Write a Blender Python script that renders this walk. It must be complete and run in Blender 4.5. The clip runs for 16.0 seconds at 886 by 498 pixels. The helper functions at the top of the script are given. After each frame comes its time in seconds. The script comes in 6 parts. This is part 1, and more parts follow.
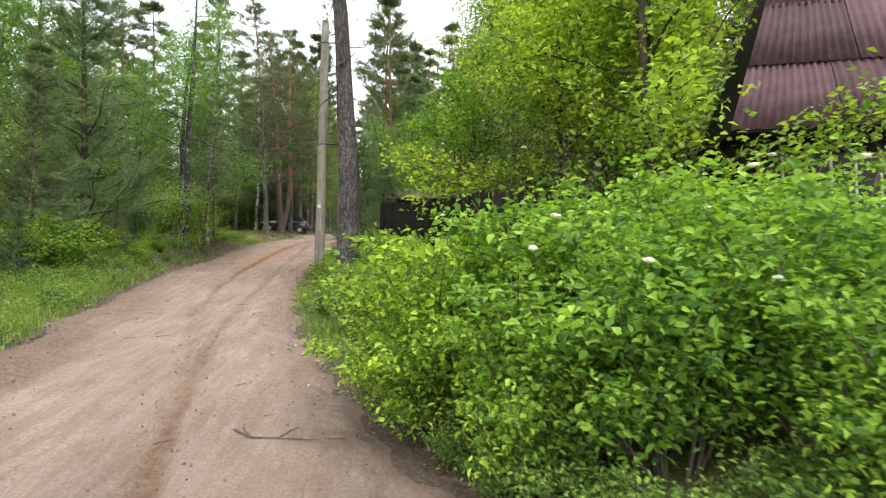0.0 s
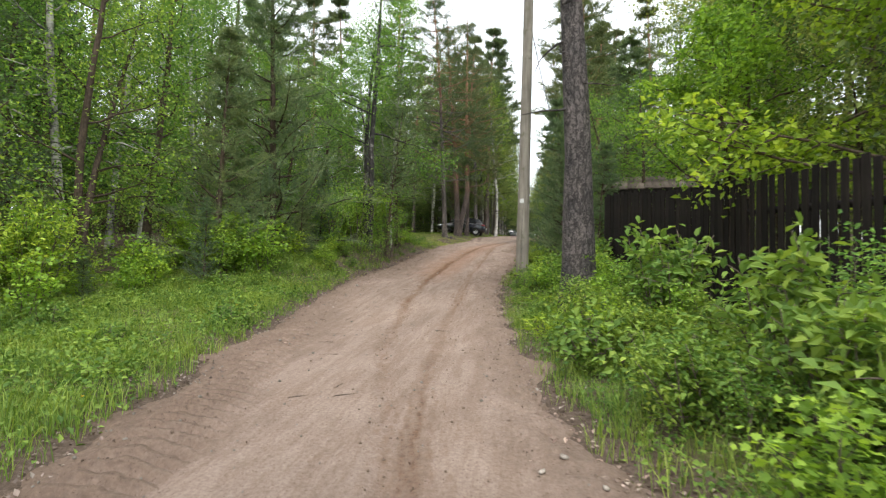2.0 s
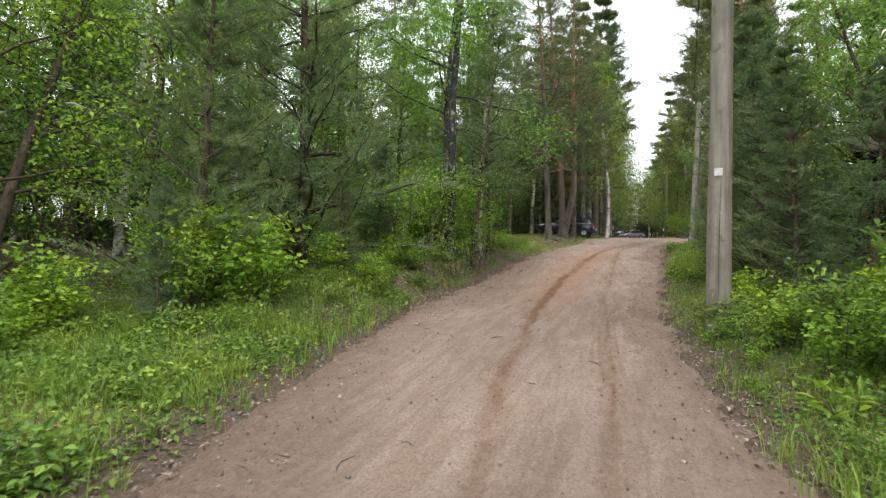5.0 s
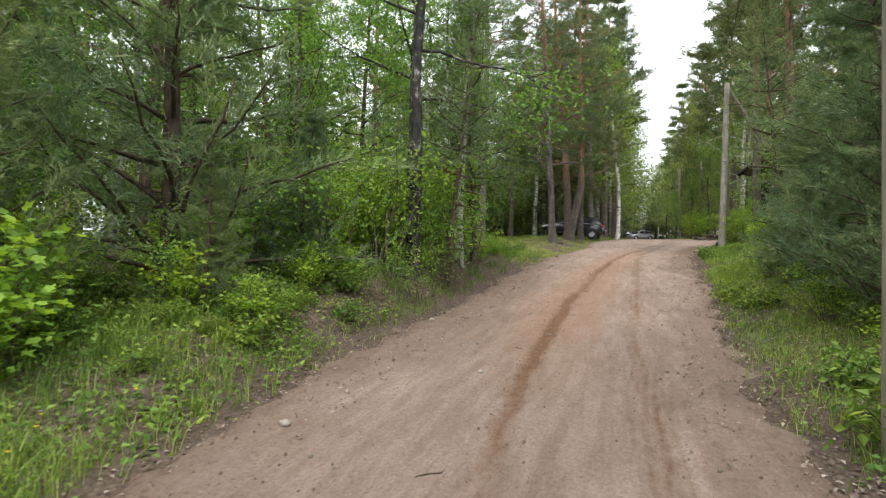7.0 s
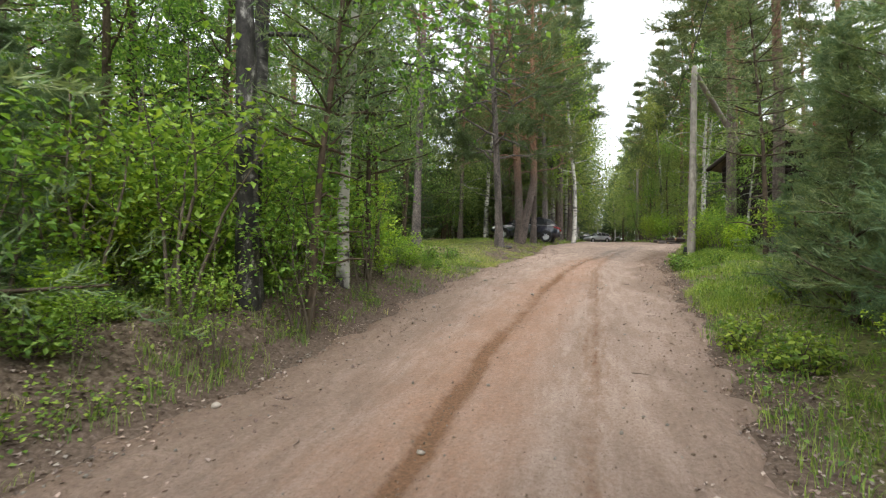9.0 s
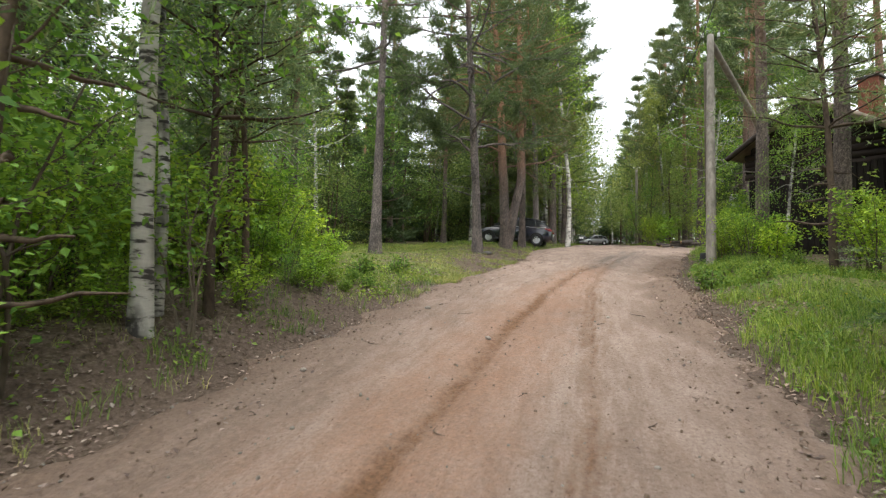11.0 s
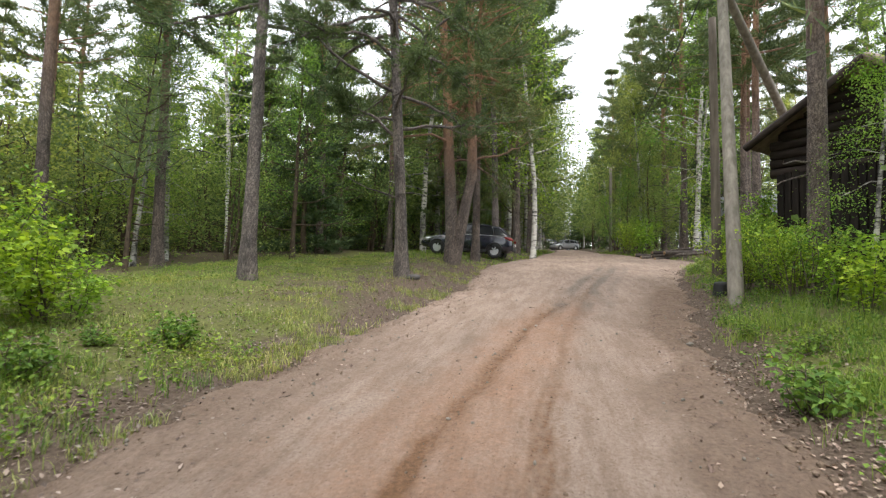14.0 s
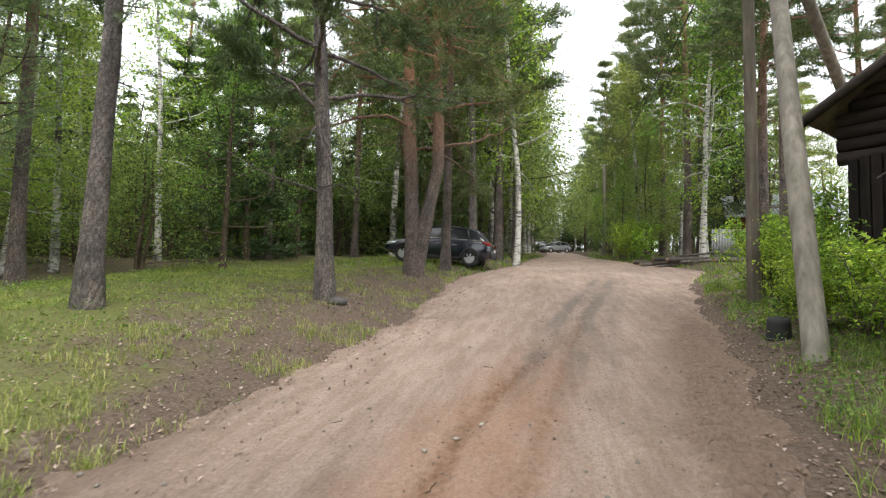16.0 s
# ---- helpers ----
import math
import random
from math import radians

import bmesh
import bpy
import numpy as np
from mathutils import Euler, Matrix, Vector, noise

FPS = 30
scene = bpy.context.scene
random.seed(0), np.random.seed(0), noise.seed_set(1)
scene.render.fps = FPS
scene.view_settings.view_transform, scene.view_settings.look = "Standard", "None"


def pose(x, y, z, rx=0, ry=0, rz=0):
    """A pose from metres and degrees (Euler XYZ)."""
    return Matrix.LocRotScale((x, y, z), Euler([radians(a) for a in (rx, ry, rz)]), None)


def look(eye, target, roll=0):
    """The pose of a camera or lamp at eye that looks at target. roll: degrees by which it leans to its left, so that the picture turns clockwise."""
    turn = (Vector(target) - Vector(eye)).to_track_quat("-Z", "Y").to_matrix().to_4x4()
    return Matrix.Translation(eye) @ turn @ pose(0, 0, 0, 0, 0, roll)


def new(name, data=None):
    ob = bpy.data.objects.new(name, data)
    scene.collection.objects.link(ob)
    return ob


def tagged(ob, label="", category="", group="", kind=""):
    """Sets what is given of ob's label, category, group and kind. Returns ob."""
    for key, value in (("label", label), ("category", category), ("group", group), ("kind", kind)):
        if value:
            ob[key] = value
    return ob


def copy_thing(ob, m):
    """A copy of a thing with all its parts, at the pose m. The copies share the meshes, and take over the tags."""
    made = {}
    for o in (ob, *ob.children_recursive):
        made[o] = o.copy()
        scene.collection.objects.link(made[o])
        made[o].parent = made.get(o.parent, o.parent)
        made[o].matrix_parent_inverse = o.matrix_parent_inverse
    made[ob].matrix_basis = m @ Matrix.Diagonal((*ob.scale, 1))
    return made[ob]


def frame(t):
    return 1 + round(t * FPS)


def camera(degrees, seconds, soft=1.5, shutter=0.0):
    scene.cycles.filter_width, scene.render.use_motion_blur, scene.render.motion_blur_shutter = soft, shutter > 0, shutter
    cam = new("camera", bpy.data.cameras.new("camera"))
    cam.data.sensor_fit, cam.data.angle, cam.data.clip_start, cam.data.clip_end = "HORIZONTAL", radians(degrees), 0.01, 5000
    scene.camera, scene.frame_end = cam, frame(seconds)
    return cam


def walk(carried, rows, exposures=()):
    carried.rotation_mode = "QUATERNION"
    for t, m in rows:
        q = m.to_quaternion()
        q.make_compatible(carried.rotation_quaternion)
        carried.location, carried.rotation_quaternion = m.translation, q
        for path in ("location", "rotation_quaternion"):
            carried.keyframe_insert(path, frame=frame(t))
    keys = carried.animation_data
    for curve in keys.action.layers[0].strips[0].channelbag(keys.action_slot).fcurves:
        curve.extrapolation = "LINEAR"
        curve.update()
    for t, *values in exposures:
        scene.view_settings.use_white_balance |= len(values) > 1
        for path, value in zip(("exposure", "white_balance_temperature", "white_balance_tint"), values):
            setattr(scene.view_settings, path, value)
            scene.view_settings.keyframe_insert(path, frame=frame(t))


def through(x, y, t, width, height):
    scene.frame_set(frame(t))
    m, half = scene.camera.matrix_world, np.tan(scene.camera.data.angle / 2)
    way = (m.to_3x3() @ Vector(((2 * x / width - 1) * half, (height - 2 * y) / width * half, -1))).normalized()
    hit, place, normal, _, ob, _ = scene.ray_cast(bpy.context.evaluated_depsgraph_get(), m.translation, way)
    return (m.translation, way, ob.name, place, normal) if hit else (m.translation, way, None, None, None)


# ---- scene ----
cam = camera(80.0, 16.0, 1.25, 0.18)
METRES, EYE, TILT, LEAN, TURN = 30.0, 1.5, 0.0, 0.0, -10.0
ROWS = [
    (0.0, 0.0, 0.0, 0.0, -0.02, 2.74, -0.32),
    (0.5, -0.0087, 0.0286, 0.0037, 3.3, 2.76, -0.42),
    (1.0, -0.0235, 0.0553, 0.0037, 7.41, 2.81, -0.74),
    (1.5, -0.0391, 0.0803, 0.0056, 11.88, 2.81, -1.01),
    (2.0, -0.0556, 0.1068, 0.0071, 17.73, 2.73, -1.38),
    (2.5, -0.0709, 0.1322, 0.0097, 20.58, 2.71, -1.5),
    (3.0, -0.085, 0.161, 0.0104, 24.31, 2.59, -1.73),
    (3.5, -0.0946, 0.1904, 0.0128, 25.79, 2.53, -1.73),
    (4.0, -0.1033, 0.2202, 0.0162, 26.64, 2.57, -1.75),
    (6.5, -0.151, 0.3677, 0.0292, 29.16, 2.7, -1.57),
    (7.0, -0.1575, 0.3996, 0.0337, 28.71, 2.73, -1.59),
    (7.5, -0.1629, 0.4302, 0.0367, 27.34, 2.81, -1.55),
    (8.0, -0.1685, 0.4636, 0.0396, 25.53, 2.87, -1.49),
    (8.5, -0.1729, 0.4945, 0.0426, 24.8, 2.96, -1.42),
    (9.0, -0.1777, 0.5275, 0.0464, 24.48, 2.97, -1.45),
    (11.5, -0.1995, 0.6821, 0.0627, 24.02, 3.31, -1.28),
    (12.0, -0.2029, 0.7126, 0.0684, 23.72, 3.31, -1.27),
    (12.5, -0.2069, 0.7414, 0.0714, 23.17, 3.4, -1.25),
    (13.0, -0.2103, 0.772, 0.0768, 22.54, 3.39, -1.25),
    (13.5, -0.2144, 0.801, 0.0808, 21.86, 3.48, -1.25),
    (14.0, -0.2186, 0.8312, 0.0862, 21.27, 3.49, -1.23),
    (14.5, -0.2251, 0.8599, 0.0893, 21.19, 3.54, -1.29),
    (15.0, -0.2282, 0.8913, 0.0938, 21.31, 3.54, -1.32),
    (15.5, -0.2304, 0.9225, 0.0971, 21.02, 3.57, -1.27),
    (16.0, -0.2315, 0.9553, 0.1021, 20.42, 3.56, -1.33),
]
walk(cam, [(t, pose(0, 0, EYE, TILT, LEAN, TURN) @ pose(METRES * x, METRES * y, METRES * z, 90 + pitch, roll, yaw)) for t, x, y, z, yaw, pitch, roll in ROWS],
     exposures=[(0.0, 1.0), (2.0, 0.82), (4.5, 0.83), (8.0, 1.08), (13.5, 1.11), (16.0, 1.2)])

# ---- light ----
world = bpy.data.worlds.new("overcast_sky")
scene.world = world
world.use_nodes = True
wn, wl = world.node_tree.nodes, world.node_tree.links
wn.clear()
sky = wn.new("ShaderNodeTexSky")
sky.sky_type, sky.sun_disc = "NISHITA", False
sky.sun_elevation, sky.sun_rotation, sky.dust_density, sky.air_density = radians(50), radians(200), 4.0, 1.0
cloud = wn.new("ShaderNodeMix")
cloud.data_type = "RGBA"
cloud.inputs[0].default_value = 0.8
cloud.inputs[7].default_value = (9.6, 10.0, 10.3, 1)
sky_out, sky_bg = wn.new("ShaderNodeOutputWorld"), wn.new("ShaderNodeBackground")
sky_bg.inputs[1].default_value = 0.135
wl.new(sky.outputs[0], cloud.inputs[6])
wl.new(cloud.outputs[2], sky_bg.inputs[0])
wl.new(sky_bg.outputs[0], sky_out.inputs[0])
sun = new("sun", bpy.data.lights.new("sun", "SUN"))
sun.data.energy, sun.data.angle, sun.data.color = 1.2, radians(25), (1.0, 0.97, 0.92)
sun.matrix_world = look((6, -14, 24), (0, 0, 0))


# ---- materials ----
def nodes_of(name):
    m = bpy.data.materials.new(name)
    m.use_nodes = True
    n = m.node_tree.nodes
    return m, n, m.node_tree.links, n["Principled BSDF"]


def ramp(n, stops):
    r = n.new("ShaderNodeValToRGB")
    while len(r.color_ramp.elements) < len(stops):
        r.color_ramp.elements.new(0.5)
    for e, (p, c) in zip(r.color_ramp.elements, stops):
        e.position, e.color = p, (*c, 1)
    return r


def mixed(n, l, fac, a, b, kind="MIX"):
    x = n.new("ShaderNodeMix")
    x.data_type, x.blend_type = "RGBA", kind
    for i, v in ((0, fac), (6, a), (7, b)):
        if isinstance(v, (int, float)):
            x.inputs[i].default_value = v
        elif isinstance(v, tuple):
            x.inputs[i].default_value = (*v, 1)
        else:
            l.new(v, x.inputs[i])
    return x.outputs[2]


def noisy(n, l, scale, detail=5.0, stretch=(1, 1, 1), rough=0.6, coord="Object"):
    tc, mp, t = n.new("ShaderNodeTexCoord"), n.new("ShaderNodeMapping"), n.new("ShaderNodeTexNoise")
    mp.inputs[3].default_value = stretch
    t.inputs["Scale"].default_value, t.inputs["Detail"].default_value, t.inputs["Roughness"].default_value = scale, detail, rough
    l.new(tc.outputs[coord], mp.inputs[0])
    l.new(mp.outputs[0], t.inputs[0])
    return t.outputs[0]


def bumped(n, l, b, height, strength, dist):
    p = n.new("ShaderNodeBump")
    p.inputs["Strength"].default_value, p.inputs["Distance"].default_value = strength, dist
    l.new(height, p.inputs["Height"])
    l.new(p.outputs[0], b.inputs["Normal"])


def surface(name, stops, scale, rough=0.85, bump=0.5, dist=0.01, stretch=(1, 1, 1), wear=None, vary=0.0, metal=0.0):
    """A rough material: fine grain over large stains, with relief."""
    m, n, l, b = nodes_of(name)
    fine = noisy(n, l, scale, 6, stretch)
    col = ramp(n, stops)
    l.new(fine, col.inputs[0])
    c = col.outputs[0]
    big = ramp(n, [(0.3, (0.62, 0.62, 0.62)), (0.7, (1.15, 1.15, 1.15))])
    l.new(noisy(n, l, scale * 0.13, 3), big.inputs[0])
    c = mixed(n, l, 0.8, c, big.outputs[0], "MULTIPLY")
    if wear:
        w = ramp(n, [(0.58, (0, 0, 0)), (0.68, (1, 1, 1))])
        l.new(noisy(n, l, scale * 0.35, 5), w.inputs[0])
        c = mixed(n, l, w.outputs[0], c, wear)
    if vary:
        info = n.new("ShaderNodeObjectInfo")
        v = ramp(n, [(0.0, (1 - vary,) * 3), (1.0, (1 + vary,) * 3)])
        l.new(info.outputs["Random"], v.inputs[0])
        c = mixed(n, l, 1.0, c, v.outputs[0], "MULTIPLY")
    l.new(c, b.inputs["Base Color"])
    b.inputs["Roughness"].default_value, b.inputs["Metallic"].default_value = rough, metal
    b.inputs["Specular IOR Level"].default_value = 0.2 if rough > 0.7 else 0.5
    bumped(n, l, b, fine, bump, dist)
    return m


def leaf_material(name, dark, mid, light, through=0.38, gloss=0.58):
    """Leaves: each one its own green, thin enough to let light through."""
    m, n, l, b = nodes_of(name)
    g, info = n.new("ShaderNodeNewGeometry"), n.new("ShaderNodeObjectInfo")
    r = ramp(n, [(p, tuple(k * v for k, v in zip((2.4, 2.14, 3.1), c))) for p, c in ((0.0, dark), (0.5, mid), (1.0, light))])
    l.new(g.outputs["Random Per Island"], r.inputs[0])
    o = ramp(n, [(0.0, (0.78, 0.86, 0.85)), (0.5, (1.0, 1.0, 1.0)), (1.0, (1.22, 1.08, 0.9))])
    l.new(info.outputs["Random"], o.inputs[0])
    patch = ramp(n, [(0.3, (0.72, 0.8, 0.8)), (0.7, (1.2, 1.12, 1.0))])
    l.new(noisy(n, l, 0.9, 2), patch.inputs[0])
    c = mixed(n, l, 1.0, mixed(n, l, 1.0, r.outputs[0], o.outputs[0], "MULTIPLY"), patch.outputs[0], "MULTIPLY")
    t, mx = n.new("ShaderNodeBsdfTranslucent"), n.new("ShaderNodeMixShader")
    l.new(c, b.inputs["Base Color"])
    l.new(mixed(n, l, 1.0, c, (1.45, 1.38, 0.65), "MULTIPLY"), t.inputs[0])
    b.inputs["Roughness"].default_value = gloss
    b.inputs["Specular IOR Level"].default_value = 0.3
    mx.inputs[0].default_value = through
    l.new(b.outputs[0], mx.inputs[1])
    l.new(t.outputs[0], mx.inputs[2])
    l.new(mx.outputs[0], n["Material Output"].inputs[0])
    return m


def pine_bark(name, low, crack, high, start, end, plate=24):
    """Scots pine: grey plated bark below, thin orange bark above."""
    m, n, l, b = nodes_of(name)
    tc, mp, v = n.new("ShaderNodeTexCoord"), n.new("ShaderNodeMapping"), n.new("ShaderNodeTexVoronoi")
    mp.inputs[3].default_value = (1, 1, 0.38)
    v.feature, v.inputs["Scale"].default_value = "DISTANCE_TO_EDGE", plate
    wob = noisy(n, l, 9, 4)
    l.new(tc.outputs["Object"], mp.inputs[0])
    warp = mixed(n, l, 0.3, mp.outputs[0], wob)
    l.new(warp, v.inputs[0])
    plates = ramp(n, [(0.0, (0, 0, 0)), (0.22, (1, 1, 1))])
    l.new(v.outputs[0], plates.inputs[0])
    grain = ramp(n, [(0.25, tuple(0.55 * x for x in low)), (0.55, low), (0.8, tuple(min(1, 1.7 * x) for x in low))])
    l.new(noisy(n, l, 26, 6, (1, 1, 0.5)), grain.inputs[0])
    blotch = ramp(n, [(0.35, (0.55, 0.55, 0.56)), (0.65, (1.25, 1.2, 1.15))])
    l.new(noisy(n, l, 3.5, 5, (1, 1, 0.45)), blotch.inputs[0])
    lower = mixed(n, l, 1.0, mixed(n, l, plates.outputs[0], crack, grain.outputs[0]), blotch.outputs[0], "MULTIPLY")
    flake = ramp(n, [(0.3, tuple(0.5 * x for x in high)), (0.6, high)])
    l.new(noisy(n, l, 14, 5, (1, 1, 0.5)), flake.inputs[0])
    sep, rng_ = n.new("ShaderNodeSeparateXYZ"), n.new("ShaderNodeMapRange")
    l.new(tc.outputs["Object"], sep.inputs[0])
    rng_.inputs[1].default_value, rng_.inputs[2].default_value = start, end
    add = n.new("ShaderNodeMath")
    add.operation = "MULTIPLY_ADD"
    add.inputs[1].default_value, add.inputs[2].default_value = 3.0, -1.5
    l.new(noisy(n, l, 1.3, 4), add.inputs[0])
    plus = n.new("ShaderNodeMath")
    l.new(add.outputs[0], plus.inputs[0])
    l.new(sep.outputs[2], plus.inputs[1])
    l.new(plus.outputs[0], rng_.inputs[0])
    l.new(mixed(n, l, rng_.outputs[0], lower, flake.outputs[0]), b.inputs["Base Color"])
    b.inputs["Roughness"].default_value = 0.95
    bumped(n, l, b, plates.outputs[0], 0.8, 0.02)
    return m


def birch_bark(name, black):
    """White birch bark with dark bands, blackened towards the root by the share given."""
    m, n, l, b = nodes_of(name)
    band = ramp(n, [(0.0, (0.02, 0.018, 0.016)), (0.40, (0.05, 0.045, 0.04)), (0.47, (0.45, 0.43, 0.39)), (0.8, (0.62, 0.6, 0.55))])
    l.new(noisy(n, l, 3.2, 6, (1.2, 1.2, 4.5)), band.inputs[0])
    rough_ = ramp(n, [(0.4, (0.012, 0.011, 0.01)), (0.56, (0.05, 0.045, 0.042)), (0.68, (0.4, 0.38, 0.355))])
    l.new(noisy(n, l, 8, 8, (1, 1, 0.6), 0.7), rough_.inputs[0])
    mask = ramp(n, [(max(0.0, 0.62 - black), (0, 0, 0)), (min(1.0, 0.7 - black * 0.7), (1, 1, 1))])
    l.new(noisy(n, l, 1.4, 4, (1, 1, 0.5)), mask.inputs[0])
    l.new(mixed(n, l, mask.outputs[0], band.outputs[0], rough_.outputs[0]), b.inputs["Base Color"])
    b.inputs["Roughness"].default_value = 0.8
    bumped(n, l, b, noisy(n, l, 20, 5, (1, 1, 0.4)), 0.6, 0.012)
    return m


def sand_road(name):
    m, n, l, b = nodes_of(name)
    fine = noisy(n, l, 38, 10, (1, 0.8, 1), 0.78)
    grain = ramp(n, [(0.28, (0.2, 0.148, 0.12)), (0.48, (0.325, 0.25, 0.208)), (0.72, (0.44, 0.355, 0.305))])
    l.new(fine, grain.inputs[0])
    patch = ramp(n, [(0.3, (0.78, 0.76, 0.74)), (0.7, (1.12, 1.1, 1.08))])
    l.new(noisy(n, l, 0.9, 5, (1, 0.4, 1)), patch.inputs[0])
    c = mixed(n, l, 1.0, grain.outputs[0], patch.outputs[0], "MULTIPLY")
    drag = ramp(n, [(0.42, (0.72, 0.68, 0.64)), (0.58, (1, 1, 1))])
    l.new(noisy(n, l, 7, 7, (1, 0.1, 1), 0.68), drag.inputs[0])
    c = mixed(n, l, 0.7, c, drag.outputs[0], "MULTIPLY")
    for key, colour, strength in (("orange", (0.29, 0.155, 0.094), 0.75), ("rut", (0.165, 0.092, 0.052), 0.92), ("wet", (0.13, 0.112, 0.098), 0.8), ("soil", (0.172, 0.121, 0.091), 0.85)):
        a = n.new("ShaderNodeAttribute")
        a.attribute_name = key
        add = n.new("ShaderNodeMath")
        add.operation = "MULTIPLY_ADD"
        add.inputs[1].default_value = 1.3
        l.new(noisy(n, l, {"soil": 9, "rut": 13, "orange": 4, "wet": 8}[key], 9, (1, 0.55, 1), 0.72), add.inputs[0])
        l.new(a.outputs["Fac"], add.inputs[2])
        k = ramp(n, [(0.0, (0, 0, 0)), (1.0, (1, 1, 1))])
        k.color_ramp.elements[0].position, k.color_ramp.elements[1].position = {"soil": (0.34, 0.82), "rut": (0.36, 0.68), "orange": (0.4, 0.9), "wet": (0.4, 0.9)}[key]
        half = n.new("ShaderNodeMath")
        half.operation = "MULTIPLY"
        half.inputs[1].default_value = 0.5
        l.new(add.outputs[0], half.inputs[0])
        l.new(half.outputs[0], k.inputs[0])
        s = n.new("ShaderNodeMath")
        s.operation = "MULTIPLY"
        s.inputs[1].default_value = strength
        l.new(k.outputs[0], s.inputs[0])
        tone = ramp(n, [(0.3, tuple(0.5 * v for v in colour)), (0.7, tuple(1.5 * v for v in colour))])
        l.new(noisy(n, l, 26, 9, (1, 1, 1), 0.75), tone.inputs[0])
        c = mixed(n, l, s.outputs[0], c, tone.outputs[0])
    l.new(c, b.inputs["Base Color"])
    b.inputs["Roughness"].default_value = 0.95
    b.inputs["Specular IOR Level"].default_value = 0.15
    speck = ramp(n, [(0.63, (1, 1, 1)), (0.69, (0.42, 0.36, 0.32))])
    l.new(noisy(n, l, 55, 3), speck.inputs[0])
    l.new(mixed(n, l, 0.75, c, speck.outputs[0], "MULTIPLY"), b.inputs["Base Color"])
    bumped(n, l, b, noisy(n, l, 30, 12, (1, 0.8, 1), 0.78), 0.9, 0.03)
    return m


def forest_floor(name):
    m, n, l, b = nodes_of(name)
    earth = ramp(n, [(0.3, (0.035, 0.026, 0.019)), (0.45, (0.085, 0.063, 0.046)), (0.58, (0.155, 0.12, 0.092)), (0.75, (0.27, 0.22, 0.18))])
    l.new(noisy(n, l, 16, 8, rough=0.7), earth.inputs[0])
    moss = ramp(n, [(0.3, (0.06, 0.066, 0.022)), (0.7, (0.175, 0.18, 0.066))])
    l.new(noisy(n, l, 24, 6), moss.inputs[0])
    a = n.new("ShaderNodeAttribute")
    a.attribute_name = "green"
    add = n.new("ShaderNodeMath")
    l.new(a.outputs["Fac"], add.inputs[0])
    l.new(noisy(n, l, 1.6, 6), add.inputs[1])
    mask = ramp(n, [(0.78, (0, 0, 0)), (1.0, (1, 1, 1))])
    l.new(add.outputs[0], mask.inputs[0])
    worn = n.new("ShaderNodeAttribute")
    worn.attribute_name = "worn"
    sum_ = n.new("ShaderNodeMath")
    sum_.operation = "MULTIPLY_ADD"
    sum_.inputs[1].default_value = 0.9
    l.new(noisy(n, l, 7, 9, rough=0.72), sum_.inputs[0])
    l.new(worn.outputs["Fac"], sum_.inputs[2])
    bare = ramp(n, [(0.7, (0, 0, 0)), (1.05, (1, 1, 1))])
    bare.color_ramp.elements[1].position = 1.0
    l.new(sum_.outputs[0], bare.inputs[0])
    dust = ramp(n, [(0.3, (0.045, 0.033, 0.026)), (0.5, (0.105, 0.077, 0.059)), (0.72, (0.2, 0.155, 0.125))])
    l.new(noisy(n, l, 26, 9, rough=0.75), dust.inputs[0])
    under = mixed(n, l, mask.outputs[0], earth.outputs[0], moss.outputs[0])
    l.new(mixed(n, l, bare.outputs[0], under, dust.outputs[0]), b.inputs["Base Color"])
    b.inputs["Roughness"].default_value = 1.0
    b.inputs["Specular IOR Level"].default_value = 0.1
    bumped(n, l, b, noisy(n, l, 20, 8), 0.8, 0.04)
    return m


ROAD, FLOOR = sand_road("sandy_road"), forest_floor("forest_floor")
PINE = pine_bark("pine_bark", (0.235, 0.205, 0.19), (0.06, 0.05, 0.046), (0.36, 0.18, 0.09), 8.0, 11.0)
PINE_ORANGE = pine_bark("orange_pine_bark", (0.225, 0.185, 0.165), (0.06, 0.046, 0.04), (0.34, 0.19, 0.115), 4.0, 8.5)
PINE_RED = pine_bark("red_pine_bark", (0.225, 0.185, 0.165), (0.06, 0.046, 0.04), (0.36, 0.19, 0.11), 2.6, 6.0)
PINE_GREY = pine_bark("old_pine_bark", (0.145, 0.128, 0.125), (0.022, 0.019, 0.019), (0.26, 0.14, 0.08), 9.0, 12.0, 15)
YOUNG_BARK = surface("young_bark", [(0.3, (0.05, 0.038, 0.028)), (0.7, (0.15, 0.11, 0.08))], 22, 0.9, 0.6, 0.01, (1, 1, 0.4), vary=0.3)
TWIG = surface("twig_bark", [(0.3, (0.07, 0.055, 0.04)), (0.7, (0.2, 0.165, 0.125))], 30, 0.9, 0.5, 0.004, (1, 1, 0.3), vary=0.3)
BIRCH_BAND, BIRCH, BIRCH_GREY, BIRCH_DARK = birch_bark("banded_birch_bark", 0.13), birch_bark("birch_bark", 0.08), birch_bark("scarred_birch_bark", 0.2), birch_bark("dark_birch_bark", 0.4)
LEAF_BIRCH = leaf_material("birch_leaf", (0.035, 0.085, 0.012), (0.075, 0.155, 0.02), (0.135, 0.235, 0.035))
LEAF_ASPEN = leaf_material("aspen_leaf", (0.03, 0.075, 0.014), (0.06, 0.13, 0.022), (0.105, 0.19, 0.035))
LEAF_FAR = leaf_material("forest_leaf", (0.033, 0.062, 0.019), (0.078, 0.122, 0.033), (0.145, 0.2, 0.056), 0.46, 0.65)
